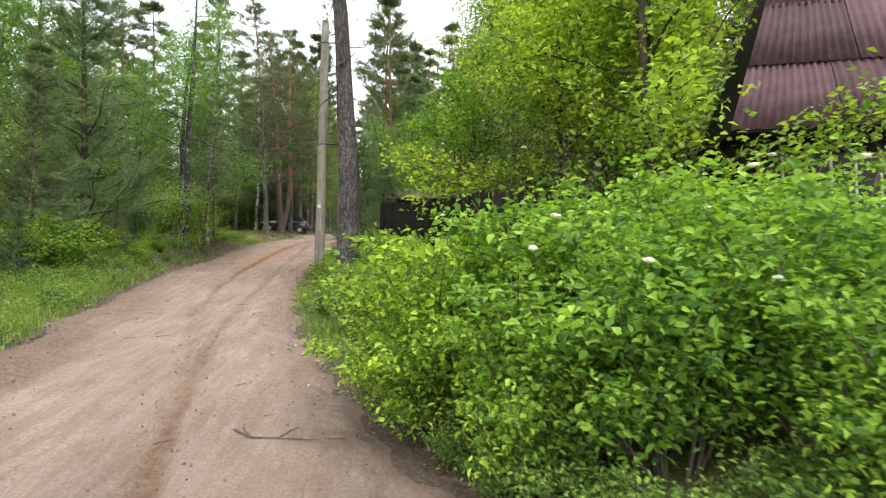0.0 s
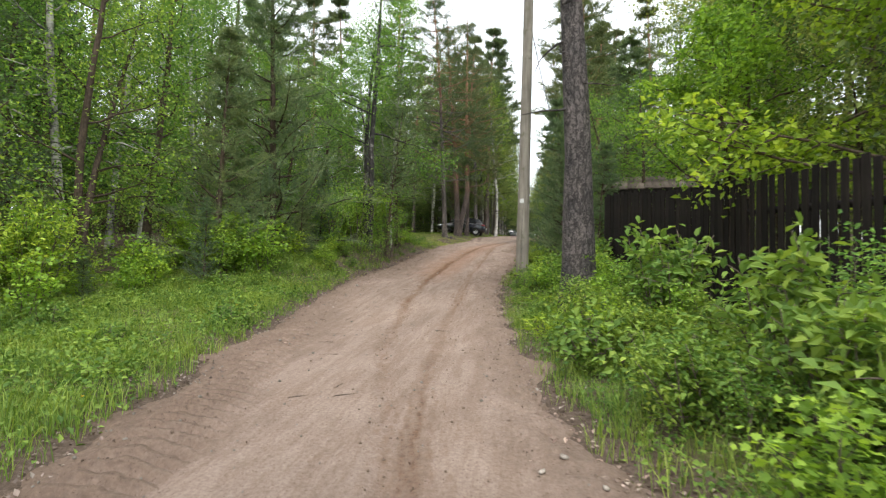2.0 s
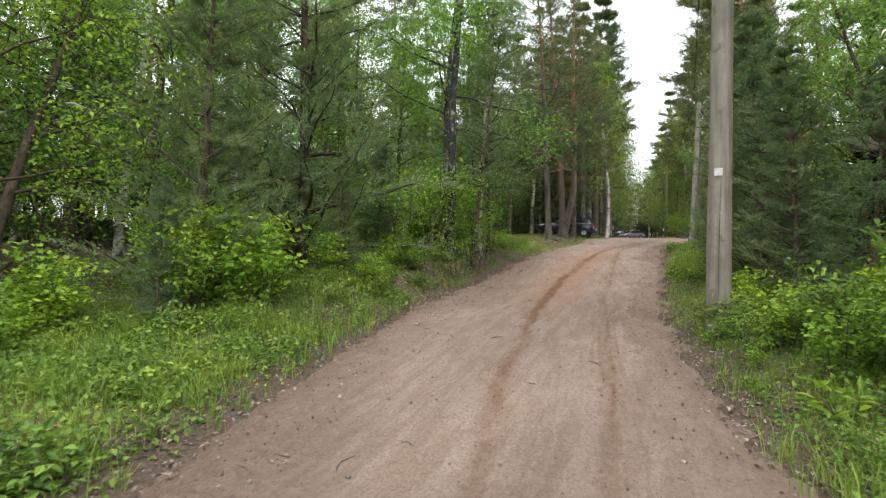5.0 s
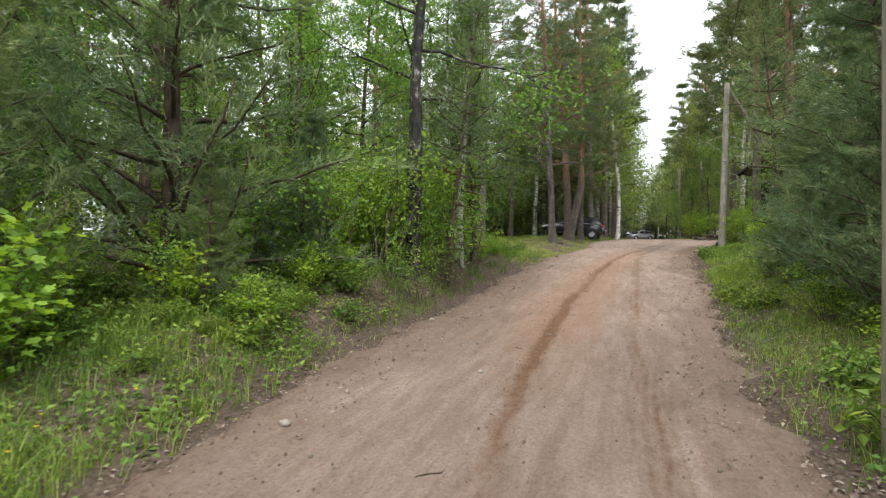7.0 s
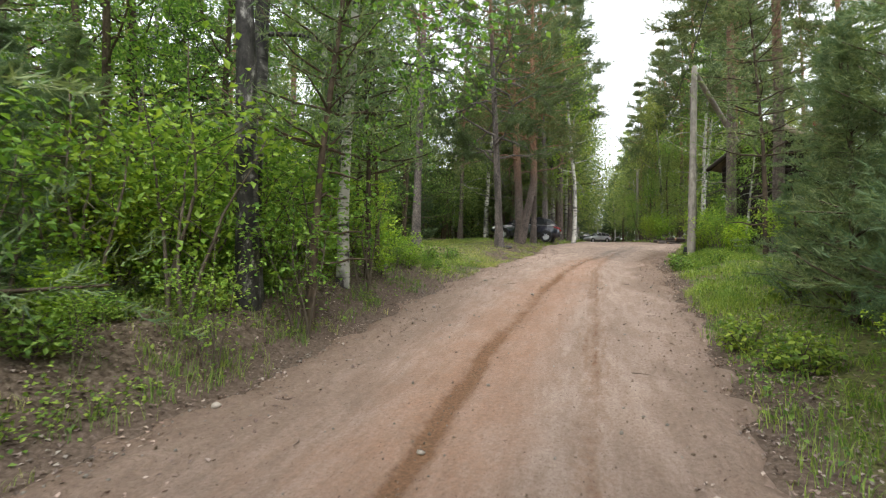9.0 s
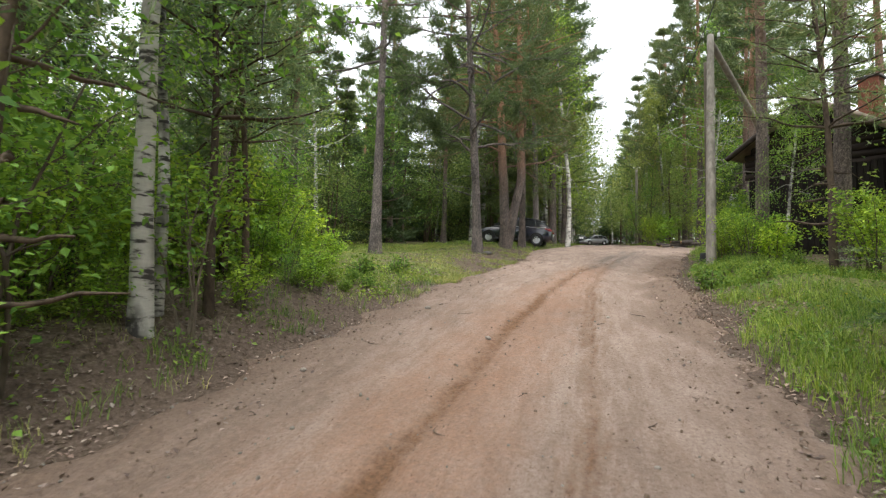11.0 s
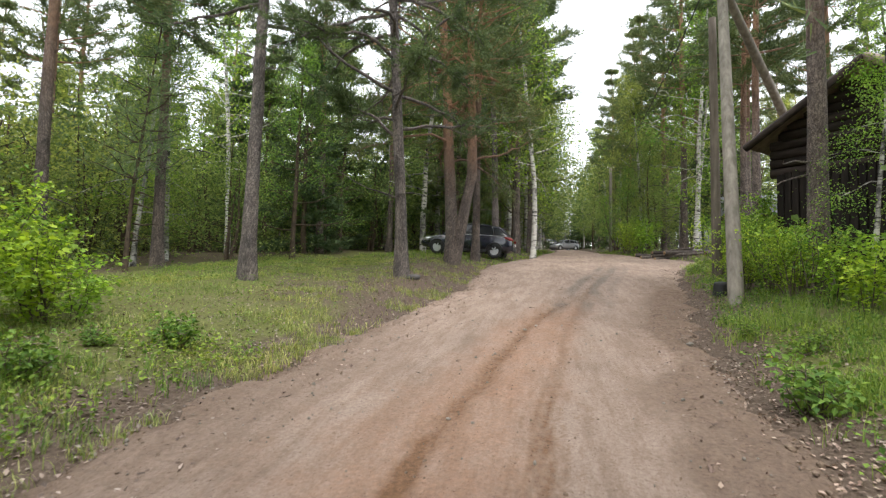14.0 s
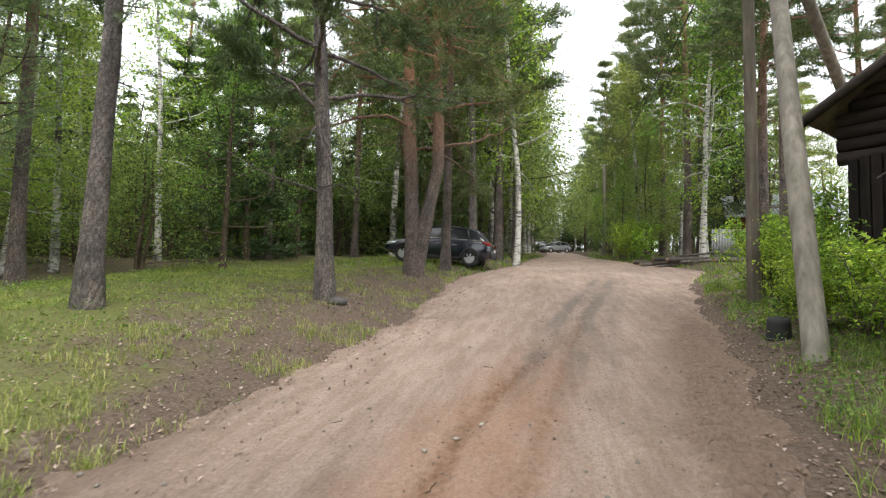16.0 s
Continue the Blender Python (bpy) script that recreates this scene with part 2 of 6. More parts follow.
LEAF_MAPLE = leaf_material("maple_leaf", (0.05, 0.10, 0.012), (0.10, 0.185, 0.018), (0.17, 0.27, 0.03), 0.45)
LEAF_BUSH = leaf_material("bush_leaf", (0.03, 0.072, 0.009), (0.085, 0.165, 0.016), (0.17, 0.285, 0.026), 0.36)
LEAF_HAZEL = leaf_material("hazel_leaf", (0.045, 0.095, 0.012), (0.098, 0.175, 0.019), (0.19, 0.285, 0.033), 0.36)
LEAF_BERRY = leaf_material("raspberry_leaf", (0.03, 0.068, 0.01), (0.065, 0.122, 0.016), (0.12, 0.188, 0.026), 0.3, 0.65)
GRASS = leaf_material("grass_blade", (0.036, 0.075, 0.011), (0.07, 0.13, 0.017), (0.135, 0.195, 0.035), 0.35)
DRY_GRASS = leaf_material("short_dry_grass", (0.06, 0.095, 0.018), (0.102, 0.142, 0.028), (0.195, 0.21, 0.07), 0.3)
NEEDLE = leaf_material("pine_needle", (0.024, 0.042, 0.013), (0.046, 0.072, 0.022), (0.08, 0.108, 0.034), 0.2, 0.6)
NEEDLE_YOUNG = leaf_material("young_pine_needle", (0.034, 0.066, 0.024), (0.06, 0.102, 0.037), (0.105, 0.15, 0.055), 0.25, 0.55)
SPRUCE = leaf_material("spruce_needle", (0.018, 0.036, 0.012), (0.034, 0.06, 0.018), (0.06, 0.09, 0.028), 0.15, 0.6)
DEAD_LEAF = leaf_material("dead_leaf", (0.045, 0.034, 0.021), (0.1, 0.078, 0.048), (0.2, 0.175, 0.11), 0.05, 0.8)


# ---- plan ----
RISE_Y = (-80, -10, 0, 3.4, 7.0, 11.7, 16.5, 21.2, 25.7, 29.4, 40, 50, 60, 120, 420)
RISE_Z = (-0.6, -0.25, 0, 0.21, 0.49, 0.88, 1.39, 1.88, 2.56, 3.06, 4.08, 5.05, 5.9, 10.0, 24.0)
LEFT_Y = (-12, 0, 7, 9.5, 14, 17, 20.5, 23, 26, 30, 33, 38, 46, 54, 75, 120)
LEFT_X = (-2.6, -3.2, -4.0, -4.5, -5.2, -5.45, -5.4, -5.35, -5.1, -4.8, -4.5, -4.1, -4.5, -2.9, -1.4, -0.6)
RIGHT_Y = (-12, 0, 3.1, 5.3, 8.8, 12, 15, 18, 22, 30, 33, 36, 41, 46, 52, 58, 66, 120)
RIGHT_X = (2.6, 1.35, 0.5, -0.05, -0.87, -1.2, -1.42, -1.47, -1.2, -0.6, -0.3, 0.4, 1.3, 2.4, 4.6, 2.6, 1.9, 2.4)


def left(y):
    return np.interp(y, LEFT_Y, LEFT_X)


def right(y):
    return np.interp(y, RIGHT_Y, RIGHT_X)


WAVE_DIRS = [(math.cos(a), math.sin(a), f, p) for a, f, p in ((0.3, 1.0, 0.0), (1.5, 0.83, 1.9), (2.6, 1.21, 4.1), (0.95, 1.57, 2.6), (2.05, 1.93, 5.2), (2.9, 0.64, 0.9), (1.2, 2.47, 3.3))]


def waves(x, y, s, k=0.0):
    """Uneven ups and downs of about one unit, s to the metre."""
    total = 0
    for c, d, f, p in WAVE_DIRS:
        total = total + np.sin((x * c + y * d) * s * f + p + k * (1 + f) + 1.1 * np.sin((x * d - y * c) * s * f * 0.61 + p * 2 + k))
    return total / 3.2


def smooth(a, b, v):
    t = np.clip((v - a) / (b - a), 0, 1)
    return t * t * (3 - 2 * t)


def ground_z(x, y):
    """Height of the ground: the rising road with low banks beside it."""
    x, y = np.asarray(x, float), np.asarray(y, float)
    z = (np.interp(y - 0.8, RISE_Y, RISE_Z) + np.interp(y, RISE_Y, RISE_Z) + np.interp(y + 0.8, RISE_Y, RISE_Z)) / 3
    lbank = smooth(0.0, 1.9 - 0.6 * smooth(13, 17, y) * smooth(30, 26, y), left(y) - x) * (0.12 + 0.44 * smooth(13, 18, y) * smooth(31, 25, y) + 0.12 * smooth(26, 32, y))
    rbank = smooth(0.0, 2.0, x - right(y)) * (0.34 - 0.1 * smooth(46, 60, y))
    off = np.maximum(left(y) - x, x - right(y))
    return z + lbank + rbank + smooth(0.2, 2.5, off) * (0.05 * waves(x, y, 1.1) + 0.03 * waves(x, y, 2.7, 1.0))


def gz(x, y):
    return float(ground_z(x, y))


# ---- mesh helpers ----
def mesh_of(name, verts, faces, material, smooth_shade=True):
    """A mesh from vertex rows and face index rows, of 3 or 4 corners each."""
    me = bpy.data.meshes.new(name)
    verts = np.asarray(verts, np.float32)
    groups = [np.asarray(f, np.int32) for f in (faces if isinstance(faces, list) else [faces]) if len(f)]
    me.vertices.add(len(verts))
    me.vertices.foreach_set("co", verts.ravel())
    sizes = np.concatenate([np.full(len(f), f.shape[1], np.int32) for f in groups])
    me.loops.add(int(sizes.sum()))
    me.loops.foreach_set("vertex_index", np.concatenate([f.ravel() for f in groups]))
    me.polygons.add(len(sizes))
    me.polygons.foreach_set("loop_start", np.concatenate([[0], np.cumsum(sizes)[:-1]]).astype(np.int32))
    me.polygons.foreach_set("use_smooth", np.full(len(sizes), smooth_shade))
    me.materials.append(material)
    me.update(calc_edges=True)
    return me


def part(name, bm, material, parent, label="", m=None):
    """Links a bmesh, or a ready mesh, as one mesh object under a thing or a part."""
    if isinstance(bm, bmesh.types.BMesh):
        me = bpy.data.meshes.new(name)
        bm.to_mesh(me)
        bm.free()
        me.materials.append(material)
    else:
        me = bm
    ob = new(name, me)
    ob.parent = parent
    if m is not None:
        ob.matrix_basis = m
    if label:
        ob["label"] = label
    return ob


def thing(name, m, label, category, group="", kind=""):
    ob = new(name)
    ob.empty_display_size = 0.2
    ob.matrix_basis = m
    return tagged(ob, label, category, group, kind)


def box(sx, sy, sz, bevel=0.0, at=(0, 0, 0), into=None, turn=None):
    """A box with its base centre at the given place, its edges rounded."""
    b = bmesh.new()
    bmesh.ops.create_cube(b, size=1, matrix=Matrix.Translation((0, 0, 0.5 * sz)) @ Matrix.Diagonal((sx, sy, sz, 1)))
    if bevel:
        bmesh.ops.bevel(b, geom=b.edges[:], offset=bevel, segments=2, affect="EDGES", profile=0.6)
    bmesh.ops.transform(b, matrix=Matrix.Translation(at) @ (turn or Matrix()), verts=b.verts)
    if into is None:
        return b
    tmp = bpy.data.meshes.new("tmp")
    b.to_mesh(tmp)
    b.free()
    into.from_mesh(tmp)
    bpy.data.meshes.remove(tmp)
    return into


class Tubes:
    """Gathers tapered tubes into one mesh."""

    def __init__(self):
        self.v, self.f, self.n = [], [], 0

    def add(self, path, radii, sides=6, rough=0.0, rng=None):
        path, radii = np.asarray(path, float), np.asarray(radii, float)
        k = len(path)
        d = np.gradient(path, axis=0)
        d /= np.linalg.norm(d, axis=1)[:, None] + 1e-9
        ref = np.where(np.abs(d[:, 2:3]) > 0.9, np.array([[1.0, 0, 0]]), np.array([[0, 0, 1.0]]))
        u = np.cross(d, ref)
        u /= np.linalg.norm(u, axis=1)[:, None]
        w = np.cross(d, u)
        a = np.linspace(0, 2 * np.pi, sides, endpoint=False)
        r = radii[:, None] * np.ones((k, sides))
        if rough:
            r = r * (1 + rough * rng.standard_normal((k, sides)))
        ring = path[:, None] + r[..., None] * (np.cos(a)[None, :, None] * u[:, None] + np.sin(a)[None, :, None] * w[:, None])
        self.v.append(ring.reshape(-1, 3))
        i = (np.arange(k - 1)[:, None] * sides + np.arange(sides)[None]).ravel()
        j = (np.arange(k - 1)[:, None] * sides + (np.arange(sides)[None] + 1) % sides).ravel()
        self.f.append(np.stack([i, j, j + sides, i + sides], 1) + self.n)
        cap = np.stack([np.zeros(sides - 2, int), np.arange(1, sides - 1), np.arange(2, sides)], 1)
        self.f.append(cap + self.n + (k - 1) * sides)
        self.n += k * sides

    def mesh(self, name, material):
        quads, tris = [f for f in self.f if f.shape[1] == 4], [f for f in self.f if f.shape[1] == 3]
        return mesh_of(name, np.concatenate(self.v), [np.concatenate(quads), np.concatenate(tris)], material)


def unit(v):
    return v / (np.linalg.norm(v, axis=-1, keepdims=True) + 1e-9)


def leaves(at, size, rng, droop=0.2, flat=0.6, width=0.62, fine=False, out=None, lobed=False):
    """Folded leaves that grow from the given places: vertex and face rows."""
    k = len(at)
    d = rng.standard_normal((k, 3))
    if out is not None:
        d = d * 0.8 + out
    d[:, 2] = d[:, 2] * 0.5 - droop
    d = unit(d)
    up = rng.standard_normal((k, 3)) * (1 - flat) + np.array([0, 0, 1.0]) * flat
    side = unit(np.cross(d, up))
    nrm = np.cross(side, d)
    s = (size * rng.uniform(0.65, 1.25, k))[:, None]
    w = s * width * 0.5
    tip = at + d * s - nrm * s * 0.12
    if lobed:
        reach = ((-2.2, 0.42), (-1.7, 0.3), (-1.15, 0.62), (-0.6, 0.36), (0.0, 0.72), (0.6, 0.36), (1.15, 0.62), (1.7, 0.3), (2.2, 0.42))
        mid = at + d * s * 0.34
        v = np.stack([at] + [mid + (d * math.cos(a) + side * math.sin(a) * 0.95) * s * r + nrm * s * (0.07 * (r > 0.5) - 0.1 * (r > 0.7)) for a, r in reach] + [mid - nrm * s * 0.04], 1)
        f = np.array([[10, i, i + 1] for i in range(1, 9)] + [[10, 0, 1], [10, 9, 0]])
    elif fine:
        bent = nrm * w * 0.35
        v = np.stack([at, at + d * s * 0.28 + side * w * 0.9 + bent, at + d * s * 0.62 + side * w * 0.8 + bent, tip,
                      at + d * s * 0.62 - side * w * 0.8 + bent, at + d * s * 0.28 - side * w * 0.9 + bent], 1)
        f = np.array([[0, 1, 2, 3], [0, 3, 4, 5]])
    else:
        v = np.stack([at, at + d * s * 0.45 + side * w + nrm * w * 0.3, tip, at + d * s * 0.45 - side * w + nrm * w * 0.3], 1)
        f = np.array([[0, 1, 2], [0, 2, 3]])
    m = v.shape[1]
    return v.reshape(-1, 3), (np.arange(k)[:, None, None] * m + f[None]).reshape(-1, f.shape[1])


def tufts(at, axis, length, rng, blades=7, width=0.16, spread=0.75):
    """Bunches of needles that spread round a shoot: vertex and face rows."""
    k = len(at)
    d = unit(axis[:, None] + rng.standard_normal((k, blades, 3)) * spread)
    side = unit(np.cross(d, rng.standard_normal((k, blades, 3))))
    s = length * rng.uniform(0.7, 1.2, (k, blades, 1))
    root = at[:, None] + axis[:, None] * s * rng.uniform(-0.6, 0.5, (k, blades, 1))
    v = np.stack([root - side * s * width * 0.5, root + side * s * width * 0.5, root + d * s], 2)
    return v.reshape(-1, 3), np.arange(k * blades * 3).reshape(-1, 3)


def bend(start, direction, length, rng, steps=6, wander=0.15, lift=0.0):
    p, d = [np.array(start, float)], unit(np.array(direction, float))
    for _ in range(steps):
        d = unit(d + rng.standard_normal(3) * wander + np.array([0, 0, lift]))
        p.append(p[-1] + d * length / steps)
    return np.array(p)


# ---- trees ----
def broadleaf(seed, h, r, base, spread, count, size, bark, leaf, lean=(0, 0), droop=0.25, stems=1, label="", category="tree", name="birch_tree", limbs=16, clump=0.32, thin=0.75, twigs=True):
    """A tree with a tapered trunk, limbs, twigs, and leaves along the twigs."""
    rng = np.random.default_rng(seed)
    root = thing(name, Matrix(), label, category)
    wood, spots = Tubes(), []
    for s in range(stems):
        turn = rng.uniform(0, 6.28)
        tilt = np.array([lean[0], lean[1], 1.0]) + (np.array([np.cos(turn), np.sin(turn), 0]) * 0.09 if stems > 1 else 0)
        foot = np.array([np.cos(turn), np.sin(turn), 0]) * (r * 0.8 if stems > 1 else 0)
        trunk = bend(foot + [0, 0, -0.45], tilt, h * (1 - 0.12 * s), rng, 14, 0.035)
        t = np.linspace(0, 1, 15)
        wood.add(trunk, r * (1 - t) ** thin * (1 + 0.5 * np.exp(-t * 18)) + 0.012, 10, 0.06, rng)
        for i in range(limbs // stems):
            q = base + (0.97 - base) * (i + rng.random()) / (limbs // stems)
            at = trunk[0] + (trunk[min(14, int(q * 14))] - trunk[0]) + (trunk[min(14, int(q * 14) + 1)] - trunk[min(14, int(q * 14))]) * (q * 14 % 1)
            a = i * 2.4 + rng.uniform(-0.5, 0.5)
            ln = spread * (1.05 - q) ** 0.6 * rng.uniform(0.6, 1.15) * (1.2 if q < 0.6 else 1)
            limb = bend(at, (np.cos(a), np.sin(a), 0.55 - 0.4 * (q < 0.45)), ln, rng, 6, 0.16, 0.04 if droop < 0.4 else -0.03)
            rr = max(0.012, r * 0.38 * (1 - q) ** 0.5)
            wood.add(limb, np.linspace(rr, rr * 0.25, 7), 5)
            for _ in range(4):
                j = rng.integers(2, 6)
                tw = bend(limb[j], limb[j] - limb[j - 1] + rng.standard_normal(3) * 0.25, ln * 0.42, rng, 4, 0.25, -0.12 if droop > 0.3 else 0.0)
                if twigs:
                    wood.add(tw, np.linspace(rr * 0.35, rr * 0.12, 5), 4)
                spots.append(tw)
            spots.append(limb[3:])
        spots.append(trunk[-4:])
    part("trunk", wood.mesh("trunk", bark), None, root)
    pts = np.concatenate(spots)
    pick = pts[rng.integers(0, len(pts), count)]
    at = pick + rng.standard_normal((count, 3)) * clump * np.array([1, 1, 0.75])
    if droop > 0.3:
        at[:, 2] -= rng.exponential(0.25, count) * clump * 2
    v, f = leaves(at, size, rng, droop, 0.55)
    part("crown", mesh_of("crown", v, f, leaf, False), None, root)
    return root


def conifer(seed, h, r, base, spread, bunches, length, bark, leaf, lean=(0, 0), whorls=14, rise=0.15, dead=6, label="", name="pine_tree", fork=0.0, shape=0.8, width=0.16, blades=7, clump=0.2, twigs=3, low=(), spread_n=0.75):
    """A pine or spruce: a tapered trunk, whorls of limbs, needles in bunches on their outer parts; low = (limbs, from, to, reach) in metres."""
    rng = np.random.default_rng(seed)
    root = thing(name, Matrix(), label, "tree")
    wood, spots, ways = Tubes(), [], []
    trunks = []
    t = np.linspace(0, 1, 17)
    first = bend((0, 0, -0.2), (lean[0], lean[1], 1), h, rng, 16, 0.018)
    trunks.append((first, r * (1 - 0.92 * t) ** 0.8 * (1 + 0.45 * np.exp(-t * h * 1.6))))
    if fork:
        second = bend((0.06, 0, 0.1), (0.012 + lean[0], -0.01, 1), h * 0.97, rng, 16, 0.012)
        second[:, 0] += np.minimum(np.linspace(0, h, 17) * 0.6 / fork, 0.62)
        trunks.append((second, r * 0.85 * (1 - 0.92 * t) ** 0.8 * (1 + 0.4 * np.exp(-t * h * 0.6))))
    for path, radii in trunks:
        wood.add(path, radii, 14, 0.035, rng)
        for i in range(dead):
            q = rng.uniform(0.12, base)
            at = path[0] + (path[-1] - path[0]) * q
            a = rng.uniform(0, 6.28)
            wood.add(bend(at, (np.cos(a), np.sin(a), rng.uniform(-0.35, 0.1)), spread * rng.uniform(0.15, 0.6), rng, 5, 0.2), np.linspace(0.022, 0.006, 6), 4)
        for i in range(low[0] if low else 0):
            q = (low[1] + (low[2] - low[1]) * (i + rng.random()) / low[0]) / h
            at = path[int(q * 16)] + (path[int(q * 16) + 1] - path[int(q * 16)]) * (q * 16 % 1)
            a = i * 2.4 + rng.uniform(-0.4, 0.4)
            ln = low[3] * rng.uniform(0.55, 1.15)
            limb = bend(at, (np.cos(a), np.sin(a), rng.uniform(-0.05, 0.35)), ln, rng, 9, 0.2, -0.012)
            wood.add(limb, np.linspace(0.05, 0.012, 10), 6)
            for k in range(9):
                j = rng.integers(3, 9)
                tw = bend(limb[j], limb[j] - limb[j - 1] + rng.standard_normal(3) * np.array([0.3, 0.3, 0.16]), ln * rng.uniform(0.16, 0.36), rng, 4, 0.25, 0.02)
                wood.add(tw, np.linspace(0.014, 0.005, 5), 4)
                if j > 4:
                    for _ in range(2):
                        spots.append(tw[1:])
                        ways.append(np.diff(tw, axis=0))
            spots.append(limb[6:])
            ways.append(np.diff(limb, axis=0)[5:])
        for i in range(whorls):
            q = base + (0.98 - base) * (i + rng.random() * 0.6) / whorls
            at = path[int(q * 16)] + (path[min(16, int(q * 16) + 1)] - path[int(q * 16)]) * (q * 16 % 1)
            for k in range(5):
                a = k * 1.257 + i * 0.9 + rng.uniform(-0.4, 0.4)
                ln = spread * (1.04 - ((q - base) / (1 - base)) ** 1.1) ** shape * rng.uniform(0.55, 1.1)
                limb = bend(at, (np.cos(a), np.sin(a), rise + rng.uniform(-0.12, 0.12)), ln, rng, 6, 0.13, 0.03)
                rr = min(0.05, 0.006 + 0.012 * ln)
                wood.add(limb, np.linspace(rr, rr * 0.25, 7), 4)
                for _ in range(twigs):
                    j = rng.integers(2, 6)
                    tw = bend(limb[j], limb[j] - limb[j - 1] + rng.standard_normal(3) * np.array([0.25, 0.25, 0.1]), ln * 0.4, rng, 3, 0.2, 0.03)
                    spots.append(tw[1:])
                    ways.append(np.diff(tw, axis=0))
                spots.append(limb[3:])
                ways.append(np.diff(limb, axis=0)[2:])
    part("trunk", wood.mesh("trunk", bark), None, root)
    pts, run = np.concatenate(spots), np.concatenate(ways)
    way = unit(run)
    pick = rng.integers(0, len(pts), bunches)
    at = pts[pick] - run[pick] * rng.random((bunches, 1)) + rng.standard_normal((bunches, 3)) * clump * np.array([1, 1, 0.5])
    v, f = tufts(at, unit(way[pick] + np.array([0, 0, 0.25])), length, rng, blades, width, spread_n)
    part("crown", mesh_of("crown", v, f, leaf, False), None, root)
    return root


def shrub(seed, h, spread, stems, count, size, leaf, label, name="bush", fine=False, clump=0.16, group="", droop=0.1, bark=None, flowers=0, base=0.25, category="bush", width=0.62, lobed=False):
    """A bush: many thin stems from one foot, side shoots, and leaves on them."""
    rng = np.random.default_rng(seed)
    root = thing(name, Matrix(), label, category, group)
    wood, spots = Tubes(), []
    for i in range(stems):
        a, lean = rng.uniform(0, 6.28), rng.uniform(0.05, 1.0) * spread / h
        ln = h * rng.uniform(0.65, 1.08)
        stem = bend((np.cos(a) * 0.12 * spread, np.sin(a) * 0.12 * spread, -0.05), (np.cos(a) * lean, np.sin(a) * lean, 1), ln, rng, 8, 0.09)
        wood.add(stem, np.linspace(0.006 + 0.006 * h, 0.003, 9), 5)
        first = max(1, int(base * 8))
        spots.append(stem[first:])
        for _ in range(5):
            j = rng.integers(first, 8)
            tw = bend(stem[j], (rng.normal(), rng.normal(), 0.6), ln * rng.uniform(0.15, 0.4), rng, 4, 0.2)
            wood.add(tw, np.linspace(0.005, 0.002, 5), 3)
            spots.append(tw)
    part("stem", wood.mesh("stem", bark or TWIG), None, root)
    pts = np.concatenate(spots)
    out = np.clip(pts[:, 2] / h, 0.05, 1.2) ** 1.2 + 0.5 * np.hypot(pts[:, 0], pts[:, 1]) / spread
    at = pts[rng.choice(len(pts), count, p=out / out.sum())] + rng.standard_normal((count, 3)) * clump * np.array([1, 1, 0.6])
    at[:, 2] = np.maximum(at[:, 2], 0.04)
    v, f = leaves(at, size, rng, droop, 0.68, width, fine, None, lobed)
    part("foliage", mesh_of("foliage", v, f, leaf, False), None, root)
    return root


# ---- ground and road ----
def axis(points):
    """Grid lines from stretches of (start, end, step)."""
    out = []
    for a, b, s in points:
        out.extend(np.arange(a, b, s))
    return np.array(out)


def sheet(name, xs, ys, height, material):
    gx, gy = np.meshgrid(xs, ys)
    v = np.stack([gx, gy, height(gx, gy)], -1).reshape(-1, 3)
    nx = len(xs)
    i = (np.arange(len(ys) - 1)[:, None] * nx + np.arange(nx - 1)[None]).ravel()
    return mesh_of(name, v, np.stack([i, i + 1, i + nx + 1, i + nx], 1), material), gx.ravel(), gy.ravel()


def attribute(me, key, values):
    a = me.attributes.new(key, "FLOAT", "POINT")
    a.data.foreach_set("value", np.asarray(values, np.float32))


def under_road(x, y):
    inside = np.minimum(x - left(y), right(y) - x)
    return ground_z(x, y) - 0.09 * smooth(-0.12, 0.35, inside)


GX = axis([(-600, -60, 60), (-60, -20, 4), (-20, -8, 0.6), (-8, 5, 0.16), (5, 12, 0.5), (12, 60, 4), (60, 661, 60)])
GY = axis([(-400, -40, 40), (-40, -4, 2), (-4, 46, 0.2), (46, 80, 1), (80, 160, 5), (160, 901, 60)])
me, gx, gy = sheet("ground", GX, GY, under_road, FLOOR)
edge_l, edge_r = left(gy) - gx, gx - right(gy)
green = 0.62 * smooth(0.0, 0.8, edge_r) + smooth(0.3, 1.2, edge_l) * (0.62 * smooth(16, 12, gy) + 0.45 * smooth(27, 31, gy) + 0.3)
green *= 1 - 0.5 * smooth(31, 36, gy) * smooth(7, 2.5, edge_l + 1.6 * waves(gx, gy, 0.7, 1.4) + 0.7 * waves(gx, gy, 2.4, 0.4))
green *= 1 - 0.6 * smooth(6.5, 12, np.maximum(edge_l, edge_r))
attribute(me, "green", green)
off = np.maximum(edge_l, edge_r) + 0.14 * waves(gx, gy, 2.1, 0.8) + 0.09 * waves(gx, gy, 5.3, 2.1)
worn = 0.95 * smooth(0.55, 0.0, off) + 0.55 * smooth(0.9, 0.4, off)
worn += 0.8 * smooth(0.6, 0.15, edge_r + 0.2 * waves(gx, gy, 1.9, 0.6)) * smooth(25, 29, gy) * smooth(42, 38, gy) * (edge_r > 0)
worn += 0.5 * smooth(31.5, 35, gy) * smooth(50, 46, gy) * smooth(5.2, 2.0, edge_l + 0.8 * waves(gx, gy, 0.9, 2.0)) * (edge_l > 0)
attribute(me, "worn", np.clip(worn, 0, 1))
tagged(new("ground", me), "brown forest floor of soil, dead leaves, moss and grass", "ground", kind="structure")


